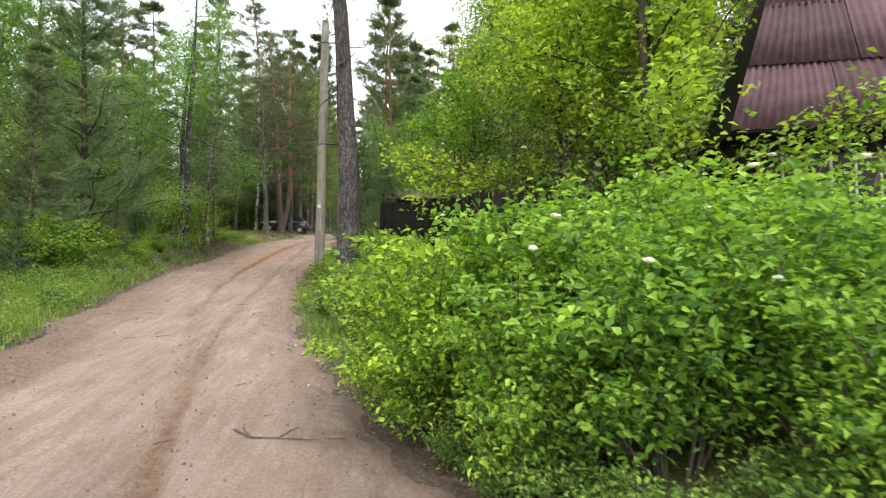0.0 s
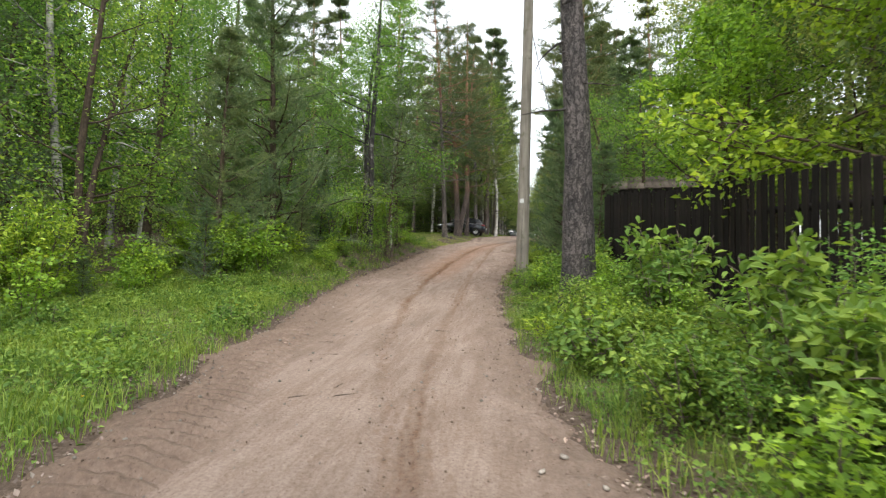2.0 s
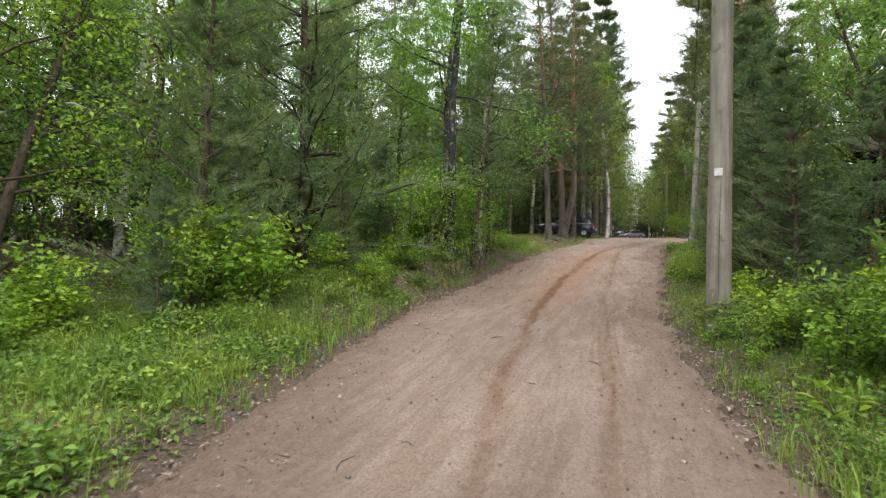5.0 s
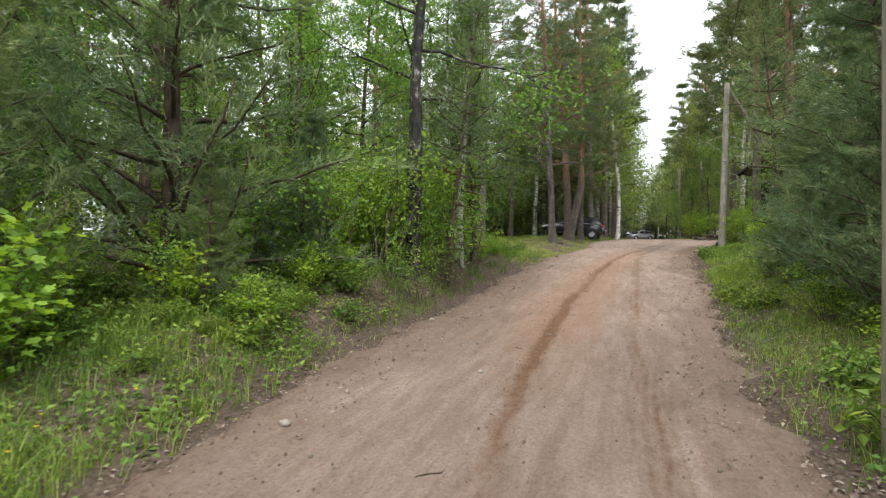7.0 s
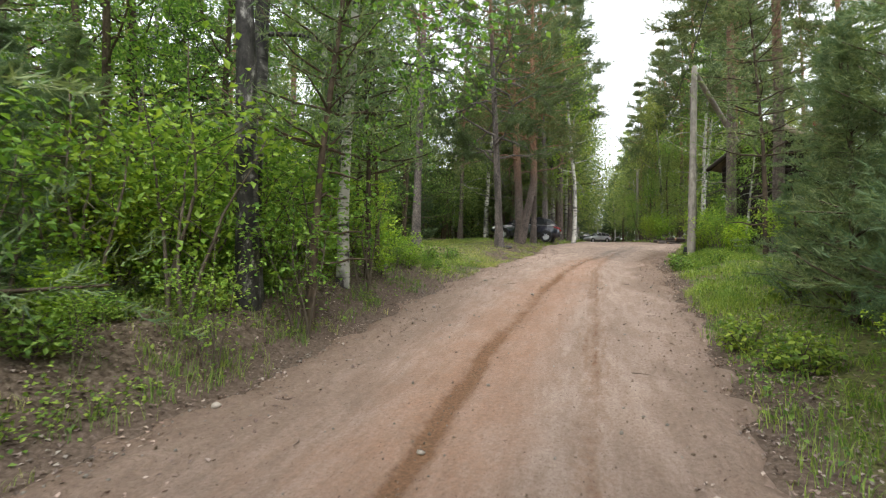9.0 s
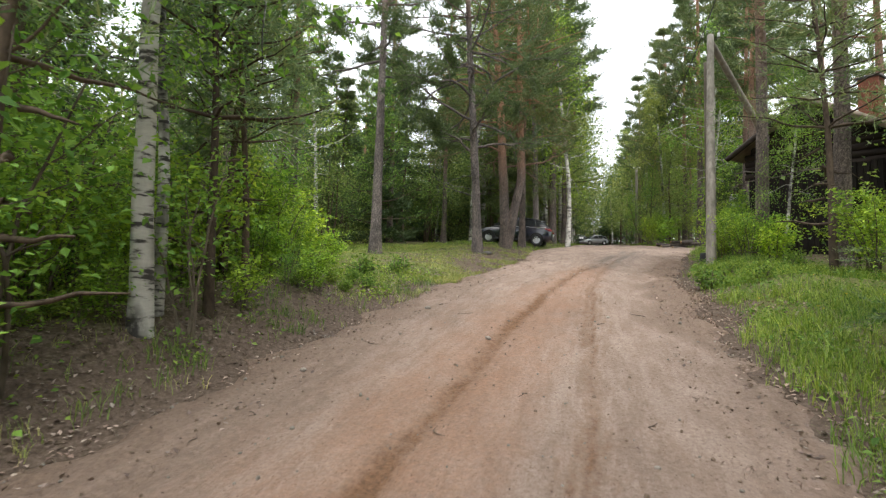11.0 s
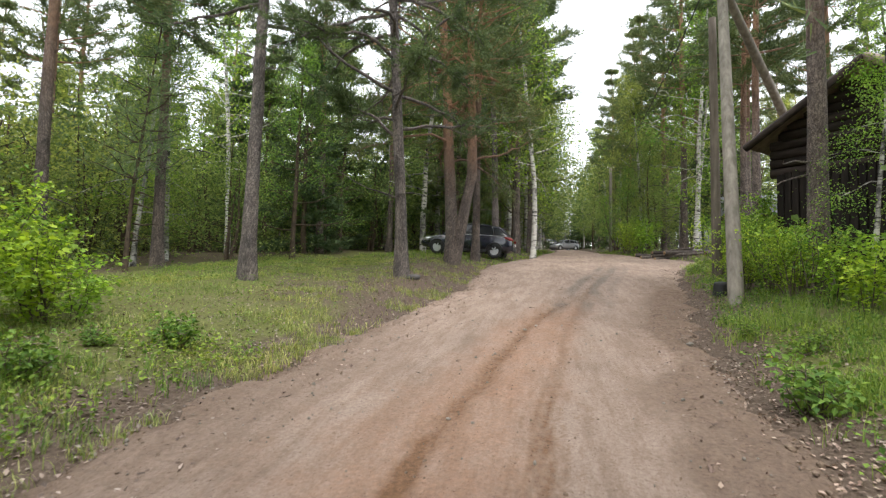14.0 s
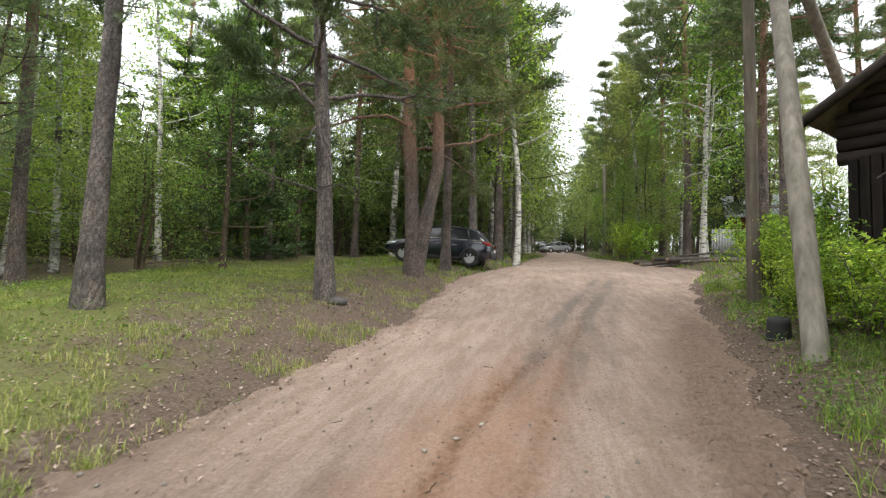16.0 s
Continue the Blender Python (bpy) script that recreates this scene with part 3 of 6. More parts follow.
def rut_a(y):
    return np.interp(y, (-10, 0, 6, 10, 14, 18, 22, 27, 30, 34, 38, 46, 60), (0.4, -0.5, -1.65, -2.7, -3.25, -3.5, -3.5, -3.1, -2.8, -2.35, -1.4, -0.6, 0.2))


def rut_b(y):
    return np.interp(y, (-10, 0, 3.1, 6.5, 8.3, 12.7, 20, 25, 30, 34, 38, 41, 46, 60), (0.4, -0.75, -1.17, -1.67, -1.93, -2.2, -2.42, -2.27, -2.12, -1.8, -1.3, -0.85, 0.1, 1.0))


def tread_x(y):
    return np.where(y < 12, left(y) + 0.5, right(y) - 0.3)


def road_z(x, y):
    inside = np.minimum(x - left(y), right(y) - x) + 0.16 * waves(x, y, 3.1, 0.4) + 0.08 * waves(x, y, 8.3, 2.0)
    z = ground_z(x, y) - 0.05 + 0.07 * smooth(-0.25, 0.2, inside)
    z += 0.022 * np.exp(-((inside - 0.3) / 0.3) ** 2) * (1 + 0.6 * waves(x, y, 9, 1.0) + 0.5 * waves(x, y, 21, 2.0))
    z -= 0.035 * np.exp(-((x - rut_a(y)) / 0.13) ** 2) * (1 + 0.5 * waves(x, y, 5))
    z -= 0.018 * np.exp(-((x - rut_b(y)) / 0.17) ** 2)
    z += 0.006 * waves(x, y, 4.0, 0.7) + 0.004 * waves(x, y, 11.0, 3.0) + 0.0025 * waves(x, y, 29.0, 1.0)
    tread = smooth(0.36, 0.24, np.abs(x - tread_x(y))) * (smooth(12, 9, y) + smooth(30, 33, y) * smooth(40, 38, y))
    return z + 0.026 * tread * np.sign(np.sin(y * 38 + 9 * np.abs(x - tread_x(y)))) * smooth(0.0, 0.2, inside)


RY = axis([(-30, -2, 0.5), (-2, 4, 0.085), (4, 12, 0.028), (12, 30, 0.085), (30, 40, 0.03), (40, 60, 0.3), (60, 130, 1.5)])
span = right(RY) - left(RY) + 1.0
rx = left(RY)[:, None] - 0.5 + span[:, None] * np.linspace(0, 1, 120)[None]
ry = np.repeat(RY[:, None], 120, 1)
i = (np.arange(len(RY) - 1)[:, None] * 120 + np.arange(119)[None]).ravel()
me = mesh_of("road", np.stack([rx, ry, road_z(rx, ry)], -1).reshape(-1, 3), np.stack([i, i + 1, i + 121, i + 120], 1), ROAD)
rx, ry = rx.ravel(), ry.ravel()
wob = 0.12 * waves(rx, ry, 2.3, 0.5) + 0.06 * waves(rx, ry, 7.0, 1.5)
in_l, in_r = rx - left(ry) + wob, right(ry) - rx + wob
band = 0.3 * waves(rx, ry, 0.8, 3.3)
soil = smooth(1.25 + band, 0.5 + band, in_l) * smooth(-3, 4, ry) * smooth(38, 28, ry) + 0.85 * smooth(0.8 + 0.6 * band, 0.3 + 0.6 * band, in_r) * smooth(42, 36, ry) + 0.5 * smooth(0.4, 0.1, in_l)
soil += smooth(0.5, 0.2, np.abs(in_r - 0.7)) * smooth(31, 34, ry) * smooth(44, 40, ry) * 0.6
chevron = smooth(0.34, 0.22, np.abs(tread_x(ry) - rx + wob)) * smooth(-0.3, 0.3, waves(rx, ry, 2.0, 4.0)) * (smooth(30.5, 32.5, ry) * smooth(40, 38, ry) + smooth(12, 10, ry) * smooth(3, 5, ry)) * (np.sin(ry * 38 + 9 * np.abs(tread_x(ry) - rx) + 2.5 * wob) > 0.1)
soil += 0.7 * np.exp(-((rx - rut_b(ry) + 0.3 * wob) / 0.17) ** 2) * smooth(15, 9, ry) * (0.4 + 0.6 * smooth(-0.4, 0.4, waves(rx, ry, 1.6, 2.4)))
soil += 0.75 * smooth(0.95 + band, 0.5 + band, in_r) * smooth(25, 29, ry) * smooth(41, 37, ry)
attribute(me, "soil", np.clip(soil * 0.68 + 0.5 * chevron, 0, 1))
da, db = rx - rut_a(ry) + wob * 0.25, rx - rut_b(ry) + wob * 0.16
tread_b = np.exp(-(db / 0.3) ** 2) * smooth(0.2, 0.6, np.sin(db * 62 + 0.3 * np.sin(ry * 3))) * 0.3 * smooth(-0.5, 0.5, waves(rx, ry, 0.7, 2.0))
attribute(me, "rut", np.clip(tread_b + np.exp(-(da / 0.10) ** 2) * (0.6 + 0.4 * smooth(16, 20, ry)) * (0.55 + 0.45 * smooth(-0.6, 0.2, waves(rx, ry, 0.9, 3.0))) * smooth(38, 33, ry) * (0.45 + 0.55 * smooth(11, 15, ry)) + 0.34 * np.exp(-(db / 0.09) ** 2) * smooth(44, 38, ry), 0, 1))
orange = smooth(0.95, 0.15, np.abs(da - 0.15)) * smooth(15, 21, ry) * smooth(40, 33, ry) * 0.75 + 0.3 * smooth(0.7, 0.2, np.abs(rx - left(ry) - 1.2)) * smooth(17, 20, ry) * smooth(33, 28, ry)
attribute(me, "orange", np.clip(orange, 0, 1))
wet = smooth(0.9, 0.3, np.abs(rx - rut_b(ry))) * smooth(33, 37, ry) * smooth(52, 44, ry) * (0.5 + 0.6 * smooth(-0.3, 0.5, np.sin((rx - rut_b(ry)) * 13 + wob * 6)) * smooth(-0.6, 0.4, waves(rx, ry, 0.8, 1.0)))
attribute(me, "wet", np.clip(wet, 0, 1))
tagged(new("road", me), "pale sandy dirt road with orange wheel ruts and brown edges", "road", kind="structure")


# ---- planting ----
planted = set()
GROWTH = {"rowan_tree": 1.4, "rowan_sapling": 0.69, "maple_sapling": 0.78, "raspberry_bush": 0.75, "bush": 0.84, "weed_clump": 0.85, "hazel_bush": 1.05}
FAR_BROAD = FAR_ASPEN = BIRCH_LUSH = MID_BUSH = MAPLE_BUSH = LOW_BUSH = YOUNG_PINE = UNDERWOOD = None


def plant(tree, x, y, size=1.0, turn=0.0, label="", tall=1.0):
    pick = int(abs(x * 37.7 + y * 91.3)) % 10
    if tree.name in planted and tree in (FAR_BROAD, FAR_ASPEN, BIRCH_LUSH) and (y > 31 and x < -11 or 80 > y > 44 and x > 4.6):
        if pick < 3:
            return None
        size *= 0.8
    if tree in (UNDERWOOD, FAR_BROAD, FAR_ASPEN) and tree.name in planted and 4.5 < x < 12 and 44 < y < 58:
        return None
    if tree is MID_BUSH and x < -5 and y < 20 and MAPLE_BUSH:
        tree, size = ((MID_BUSH, size), (MID_BUSH, size * 0.75), (MAPLE_BUSH, size * 1.25), (ROWAN, size * 1.15), (MAPLE_BUSH, size * 0.9), (YOUNG_PINE, size * 0.26), (MID_BUSH, size * 1.1), (LOW_BUSH, size), (ROWAN, size * 0.8), (MAPLE_BUSH, size * 1.5))[pick]
    if tree is LOW_BUSH and x > -2 and y > 5:
        tree, size = ((LOW_BUSH, size), (MAPLE_BUSH, size * 0.62), (ROWAN, size * 0.55), (LOW_BUSH, size * 0.8), (WEED, size * 1.5), (LOW_BUSH, size), (NETTLE, size), (MAPLE_BUSH, size * 0.5), (NETTLE, size * 1.1), (WEED, size * 1.3))[pick]
    size *= GROWTH.get(tree.name.split(".")[0], 1.2 if tree is YOUNG_PINE else 1.0)
    place, spin = (x, y, gz(x, y)), Euler((0, 0, turn))
    m = Matrix.LocRotScale(place, spin, (size, size, size * tall))
    if tree.name in planted:
        first = tree.scale
        tree = copy_thing(tree, Matrix.LocRotScale(place, spin, (size / first.x, size / first.y, size * tall / first.z)))
    else:
        planted.add(tree.name)
        tree.matrix_basis = m
    if label:
        tree["label"] = label
    return tree


# trees that stand alone
plant(conifer(11, 15, 0.26, 0.5, 2.6, 1500, 0.2, PINE_GREY, NEEDLE, dead=9, label="tall old pine with grey cracked bark beside the road"), -0.02, 12.45, turn=1.0)
BIRCH_TWIN = broadleaf(21, 11, 0.125, 0.36, 3.0, 12000, 0.08, BIRCH_DARK, LEAF_BIRCH, (-0.06, 0.02), 0.45, 2, "twin-stemmed birch with blackened bark at the road edge", limbs=20)
plant(BIRCH_TWIN, -6.45, 22.2, turn=0.4)
BIRCH_SLIM = broadleaf(22, 11, 0.075, 0.35, 2.2, 7000, 0.078, BIRCH_GREY, LEAF_BIRCH, (0.02, 0.0), 0.5, 1, "slender white birch with hanging light green leaves", limbs=18)
plant(broadleaf(23, 11, 0.082, 0.42, 2.2, 3600, 0.08, BIRCH_BAND, LEAF_BIRCH, (-0.01, 0.0), 0.45, 1, "white birch with black bands and a scarred foot", limbs=18), -6.1, 24.15, turn=0.0)
plant(BIRCH_SLIM, -13.6, 27.2, 1.0, 1.0)
plant(BIRCH_SLIM, -6.25, 24.45, 0.7, 3.4, "thin grey birch stem growing beside a larger birch")
SLIM_PINE = conifer(31, 7, 0.048, 0.3, 1.3, 1500, 0.14, YOUNG_BARK, NEEDLE_YOUNG, whorls=12, dead=8, label="slim young pine with a bare lower trunk", blades=6, width=0.1)
plant(SLIM_PINE, -6.0, 24.9, 1.0, 0.3)
plant(SLIM_PINE, -6.15, 25.7, 0.85, 2.0)
plant(SLIM_PINE, -5.8, 22.6, 1.1, 4.0)
plant(SLIM_PINE, -6.9, 26.3, 1.0, 5.0)
PINE_TALL = conifer(12, 17, 0.175, 0.5, 3.4, 5200, 0.17, PINE, NEEDLE, dead=6, clump=0.1, width=0.12, low=(5, 6.2, 8.5, 3.0), label="tall pine with grey lower and orange upper bark", lean=(0.012, 0))
plant(PINE_TALL, -8.85, 36.6, turn=0.6, label="tall pine standing alone on the grass verge")
plant(conifer(13, 17, 0.16, 0.42, 3.8, 9000, 0.16, PINE, NEEDLE, dead=10, clump=0.1, width=0.11, low=(15, 3.6, 7.6, 3.9), label="tall pine with dry lower limbs on the verge", lean=(-0.012, 0)), -5.8, 38.75, turn=4.0)
plant(conifer(14, 18, 0.235, 0.4, 3.6, 11000, 0.18, PINE_RED, NEEDLE, dead=6, clump=0.12, width=0.12, low=(11, 3.8, 8.4, 4.4), label="forked twin-trunk pine with orange upper bark beside the car", fork=3.2, lean=(-0.012, 0)), -5.65, 44.9)
BIRCH_FAR = broadleaf(24, 15, 0.13, 0.3, 3.0, 4200, 0.14, BIRCH, LEAF_BIRCH, (0.0, 0.0), 0.5, 1, "tall white-barked birch with hanging light green leaves", limbs=22, clump=0.45)
plant(BIRCH_FAR, -17.4, 48.7, 1.0)
plant(BIRCH_FAR, -2.95, 53.2, 1.05, 1.2)
plant(BIRCH_FAR, 5.5, 55.6, 1.0, 2.2)
plant(BIRCH_FAR, 5.9, 56.3, 0.9, 4.2)

ASPEN = broadleaf(25, 12, 0.12, 0.14, 3.0, 12000, 0.092, YOUNG_BARK, LEAF_ASPEN, (0, 0), 0.2, 1, "leafy green aspen at the forest edge", name="aspen_tree", limbs=26, clump=0.4)
ASPEN_B = broadleaf(26, 10, 0.1, 0.1, 2.8, 10500, 0.09, YOUNG_BARK, LEAF_BIRCH, (0.03, 0), 0.3, 2, "two-stemmed leafy alder at the forest edge", name="alder_tree", limbs=26, clump=0.38)
BIRCH_LUSH = broadleaf(27, 13, 0.10, 0.2, 2.6, 11000, 0.082, BIRCH_GREY, LEAF_BIRCH, (0, 0.02), 0.5, 1, "light green birch with hanging twigs", limbs=26, clump=0.36)
YOUNG_PINE = conifer(32, 7, 0.085, 0.03, 1.9, 13000, 0.1, YOUNG_BARK, NEEDLE_YOUNG, whorls=17, dead=0, twigs=8, spread_n=0.55, label="young pine with soft green needles down to the ground", blades=6, width=0.1, clump=0.035, rise=0.35, shape=0.7)
SPRUCE_TREE = conifer(33, 13, 0.16, 0.06, 2.6, 2400, 0.3, YOUNG_BARK, SPRUCE, whorls=22, dead=0, label="dark green spruce with drooping limbs", name="spruce_tree", rise=-0.2, shape=0.9, width=0.2)
FAR_BROAD = broadleaf(28, 15, 0.13, 0.2, 3.3, 11500, 0.12, BIRCH_GREY, LEAF_FAR, (0, 0), 0.4, 1, "tall leafy birch deep in the forest", limbs=20, clump=0.42, twigs=False)
FAR_ASPEN = broadleaf(29, 14, 0.13, 0.16, 3.3, 11500, 0.12, YOUNG_BARK, LEAF_FAR, (0, 0), 0.2, 1, "tall leafy aspen deep in the forest", name="aspen_tree", limbs=20, clump=0.42, twigs=False)
FAR_PINE = conifer(34, 18, 0.165, 0.4, 2.9, 4200, 0.26, PINE_ORANGE, NEEDLE, dead=6, clump=0.12, width=0.14, twigs=4, label="tall straight pine deep in the forest", blades=5, whorls=9)
FAR_SPRUCE = conifer(35, 13, 0.14, 0.05, 2.4, 4200, 0.26, clump=0.1, twigs=5, bark=YOUNG_BARK, leaf=SPRUCE, whorls=13, dead=0, label="dark spruce deep in the forest", name="spruce_tree", rise=-0.2, shape=0.9, width=0.25, blades=5)
UNDERWOOD = broadleaf(36, 4.2, 0.04, 0.02, 2.4, 3000, 0.09, YOUNG_BARK, LEAF_FAR, (0, 0), 0.2, 3, "leafy undergrowth rowan between the trunks", name="rowan_tree", limbs=15, clump=0.42, twigs=False)
MAPLE = broadleaf(41, 8, 0.12, 0.3, 3.1, 11500, 0.125, YOUNG_BARK, LEAF_MAPLE, (-0.05, 0), 0.1, 2, "bright green maple leaning over the board fence", name="maple_tree", limbs=26, clump=0.2)

plant(FAR_PINE, -5.15, 47.6, 1.0, 2.2, "tall pine with orange upper bark beside the car")
fill = random.Random(5)
spots = []


def clear(x, y, gap):
    if any((x - a) ** 2 + (y - b) ** 2 < gap * gap for a, b in spots):
        return False
    spots.append((x, y))
    return True


spots += [(-6.1, 21.5), (-5.9, 23.2), (-6.2, 24.2), (-6, 25), (-8.85, 36.6), (-5.8, 38.7), (-5.6, 44.9), (-5.1, 47.6), (-6, 50), (-17.4, 48.7)]
# forest edge beside the road
for x, y, tree, size in ((-9.4, 25.4, ASPEN, 0.7), (-8.2, 27.6, BIRCH_LUSH, 0.8), (-8.15, 18.0, YOUNG_PINE, 1.2), (-8.3, 15.4, YOUNG_PINE, 0.75), (-11.2, 20.2, ASPEN, 0.9), (-11.5, 17.2, ASPEN, 0.9), (-10.9, 24.0, ASPEN_B, 0.9), (-10.5, 13.6, ASPEN_B, 0.9),
                         (-12.6, 10.5, ASPEN, 1.0), (-12.0, 14.9, BIRCH_LUSH, 1.05), (-13.5, 7.0, ASPEN_B, 1.0), (-13.8, 12.6, YOUNG_PINE, 1.4), (-11.6, 25.6, ASPEN, 0.85), (-15.5, 9.2, BIRCH_LUSH, 1.1),
                         (-13.0, 22.0, BIRCH_LUSH, 1.0), (-13.2, 28.6, SPRUCE_TREE, 0.75), (-14.5, 24.5, ASPEN, 1.0), (-14.2, 19.0, BIRCH_LUSH, 1.0), (-10.6, 29.4, SLIM_PINE, 0.8),
                         (-16.0, 4.0, ASPEN, 1.1), (-9.5, 8.9, ASPEN_B, 0.4), (-14.6, 33.0, BIRCH_LUSH, 0.9), (-13.8, 38.5, SLIM_PINE, 1.3), (-15.8, 41.0, BIRCH_LUSH, 1.0), (-12.4, 45.6, ASPEN, 0.8)):
    spots.append((x, y))
    plant(tree, x, y, size, fill.uniform(0, 6))
for _ in range(900):
    y = fill.uniform(2, 76)
    x = left(y) - (7.5 if y < 30 else 9 if y < 48 else 6) - fill.random() ** 1.3 * 26
    if len(spots) > 160 or (29 < y < 47 and x > -24) or (x + 6) ** 2 + (y - 50) ** 2 < 34 or not clear(x, y, 2.7 if y < 28 else 3.4):
        continue
    near = abs(x - left(y)) < 13 and y < 45
    k = fill.random()
    tree = (ASPEN if k < 0.3 else ASPEN_B if k < 0.45 else BIRCH_LUSH if k < 0.7 else YOUNG_PINE if k < 0.8 else ASPEN_B if k < 0.95 else SPRUCE_TREE) if near else (FAR_BROAD if k < 0.4 else FAR_ASPEN if k < 0.62 else FAR_PINE if k < 0.93 else FAR_SPRUCE)
    plant(tree, x, y, fill.uniform(0.9, 1.3) if near else fill.uniform(0.82, 1.25), fill.uniform(0, 6))
# both sides of the far road
for _ in range(420):
    y = fill.uniform(52, 135)
    side = fill.random() < 0.5
    x = left(y) - 2.2 - fill.random() ** 1.5 * 14 if side else right(y) + 2.4 + fill.random() ** 1.4 * 16
    if len(spots) > 246 or (side and y < 60) or (not side and y < 64) or not clear(x, y, 2.6):
        continue
    k = fill.random()
    plant(FAR_BROAD if k < 0.3 else FAR_ASPEN if k < 0.4 else FAR_PINE if k < 0.84 else FAR_SPRUCE, x, y, fill.uniform(0.8, 1.15), fill.uniform(0, 6))
# undergrowth that closes the view between the trunks
for _ in range(84):
    y = fill.uniform(4, 110)
    x = left(y) - (12 if y < 56 else 4) - fill.random() * 16
    plant(UNDERWOOD, x, y, fill.uniform(0.8, 1.5), fill.uniform(0, 6))
for _ in range(44):
    y = fill.uniform(34, 78)
    plant(UNDERWOOD, -21 - fill.random() * 16, y, fill.uniform(0.9, 1.5), fill.uniform(0, 6))
more = random.Random(17)
for _ in range(40):
    y = more.uniform(22, 90)
    plant(UNDERWOOD, -26 - more.random() * 18, y, more.uniform(1.1, 1.7), more.uniform(0, 6))
for _ in range(22):
    y = more.uniform(11, 34)
    x = more.uniform(5.5, 14)
    if (x - 8.6) ** 2 + (y - 7.5) ** 2 > 22 and (x - 5.5) ** 2 + (y - 39) ** 2 > 34:
        plant(more.choice((FAR_ASPEN, UNDERWOOD, FAR_BROAD)), x, y, more.uniform(0.75, 1.15), more.uniform(0, 6))
for _ in range(26):
    y = fill.uniform(48, 110)
    plant(UNDERWOOD, right(y) + 4.5 + fill.random() * 9, y, fill.uniform(0.8, 1.3), fill.uniform(0, 6))
for x, y in [(fill.uniform(-14, 18), fill.uniform(128, 150)) for _ in range(26)]:
    plant(fill.choice((FAR_BROAD, FAR_SPRUCE, FAR_ASPEN)), x, y, fill.uniform(0.7, 1.0), fill.uniform(0, 6))
for x, y, tree, size in ((3.4, 66, ASPEN, 0.55), (3.3, 71, ASPEN_B, 0.6), (3.6, 78, FAR_ASPEN, 0.6), (-4, 116, FAR_BROAD, 0.8), (5, 112, FAR_ASPEN, 0.7), (-1, 122, FAR_BROAD, 0.7), (3, 124, FAR_SPRUCE, 0.7), (1, 128, FAR_BROAD, 0.8)):
    plant(tree, x, y, size, x)
for x, y, tree, size in ((-14.5, 36.5, FAR_PINE, 1.0), (-15.8, 42.5, FAR_BROAD, 1.0), (-13.6, 39.5, FAR_PINE, 1.0), (-9.0, 58.0, FAR_BROAD, 1.2), (-11.2, 55.0, FAR_PINE, 1.05), (-13.0, 60.0, FAR_BROAD, 1.25), (-8.0, 63.0, FAR_PINE, 1.2), (-10.6, 66.0, FAR_BROAD, 1.3), (-15.0, 56.0, FAR_SPRUCE, 1.2), (-7.6, 56.5, FAR_SPRUCE, 1.1), (-12.0, 64.0, FAR_SPRUCE, 1.25), (-17.5, 62.0, FAR_BROAD, 1.2), (-3.9, 55.0, FAR_PINE, 1.2), (-3.3, 59.8, FAR_PINE, 1.25), (-4.7, 52.0, PINE_TALL, 1.05), (-4.2, 57.5, FAR_ASPEN, 1.2), (-4.6, 59.5, FAR_BROAD, 1.2), (-3.6, 62, FAR_BROAD, 1.3), (-3.4, 67, FAR_BROAD, 1.25), (-3.2, 73, FAR_BROAD, 1.3), (-5.2, 64.5, FAR_BROAD, 1.3), (-3.0, 80, FAR_BROAD, 1.3), (-2.8, 90, FAR_BROAD, 1.2), (5.5, 58, FAR_PINE, 1.25), (7.2, 62, FAR_PINE, 1.3), (6.2, 67, FAR_PINE, 1.2), (5.8, 73.5, FAR_PINE, 1.2), (8.8, 70, FAR_BROAD, 1.3), (7.8, 55.0, FAR_PINE, 1.15), (6.0, 79, FAR_PINE, 1.25), (5.4, 86, FAR_BROAD, 1.2), (9.4, 64.5, FAR_PINE, 1.2)):
    plant(tree, x, y, size, x)
behind = 0
while behind < 30:
    x, y = fill.uniform(6.5, 26), fill.uniform(3, 34)
    if (x - 8.6) ** 2 + (y - 7.5) ** 2 < 22 or (x - 5.5) ** 2 + (y - 39) ** 2 < 20 or not clear(x, y, 2.6):
        continue
    behind += 1
    k = fill.random()
    plant(FAR_BROAD if k < 0.35 else FAR_ASPEN if k < 0.65 else FAR_PINE if k < 0.85 else UNDERWOOD, x, y, fill.uniform(0.8, 1.15), fill.uniform(0, 6))
deep = random.Random(29)
for _ in range(34):
    y = deep.uniform(38, 74)
    x = -13.5 - deep.random() * 22 if y < 56 else -9 - deep.random() * 24
    plant(deep.choice((FAR_SPRUCE, FAR_SPRUCE, YOUNG_PINE, UNDERWOOD)), x, y, deep.uniform(0.55, 0.95), deep.uniform(0, 6))
for _ in range(60):
    y = deep.uniform(52, 92)
    plant(UNDERWOOD, -9 - deep.random() * 36, y, deep.uniform(0.8, 1.6), deep.uniform(0, 6))
for _ in range(26):
    y = deep.uniform(92, 128)
    x = deep.uniform(-9, -2.4) if deep.random() < 0.5 else deep.uniform(3.6, 12)
    plant(deep.choice((FAR_BROAD, FAR_SPRUCE, FAR_PINE, FAR_ASPEN)), x, y, deep.uniform(0.7, 1.1), deep.uniform(0, 6))
for k in range(12):
    plant(deep.choice((FAR_BROAD, FAR_SPRUCE, FAR_ASPEN)), -5 + k * 1.1, deep.uniform(126, 138), deep.uniform(0.75, 1.05), deep.uniform(0, 6))
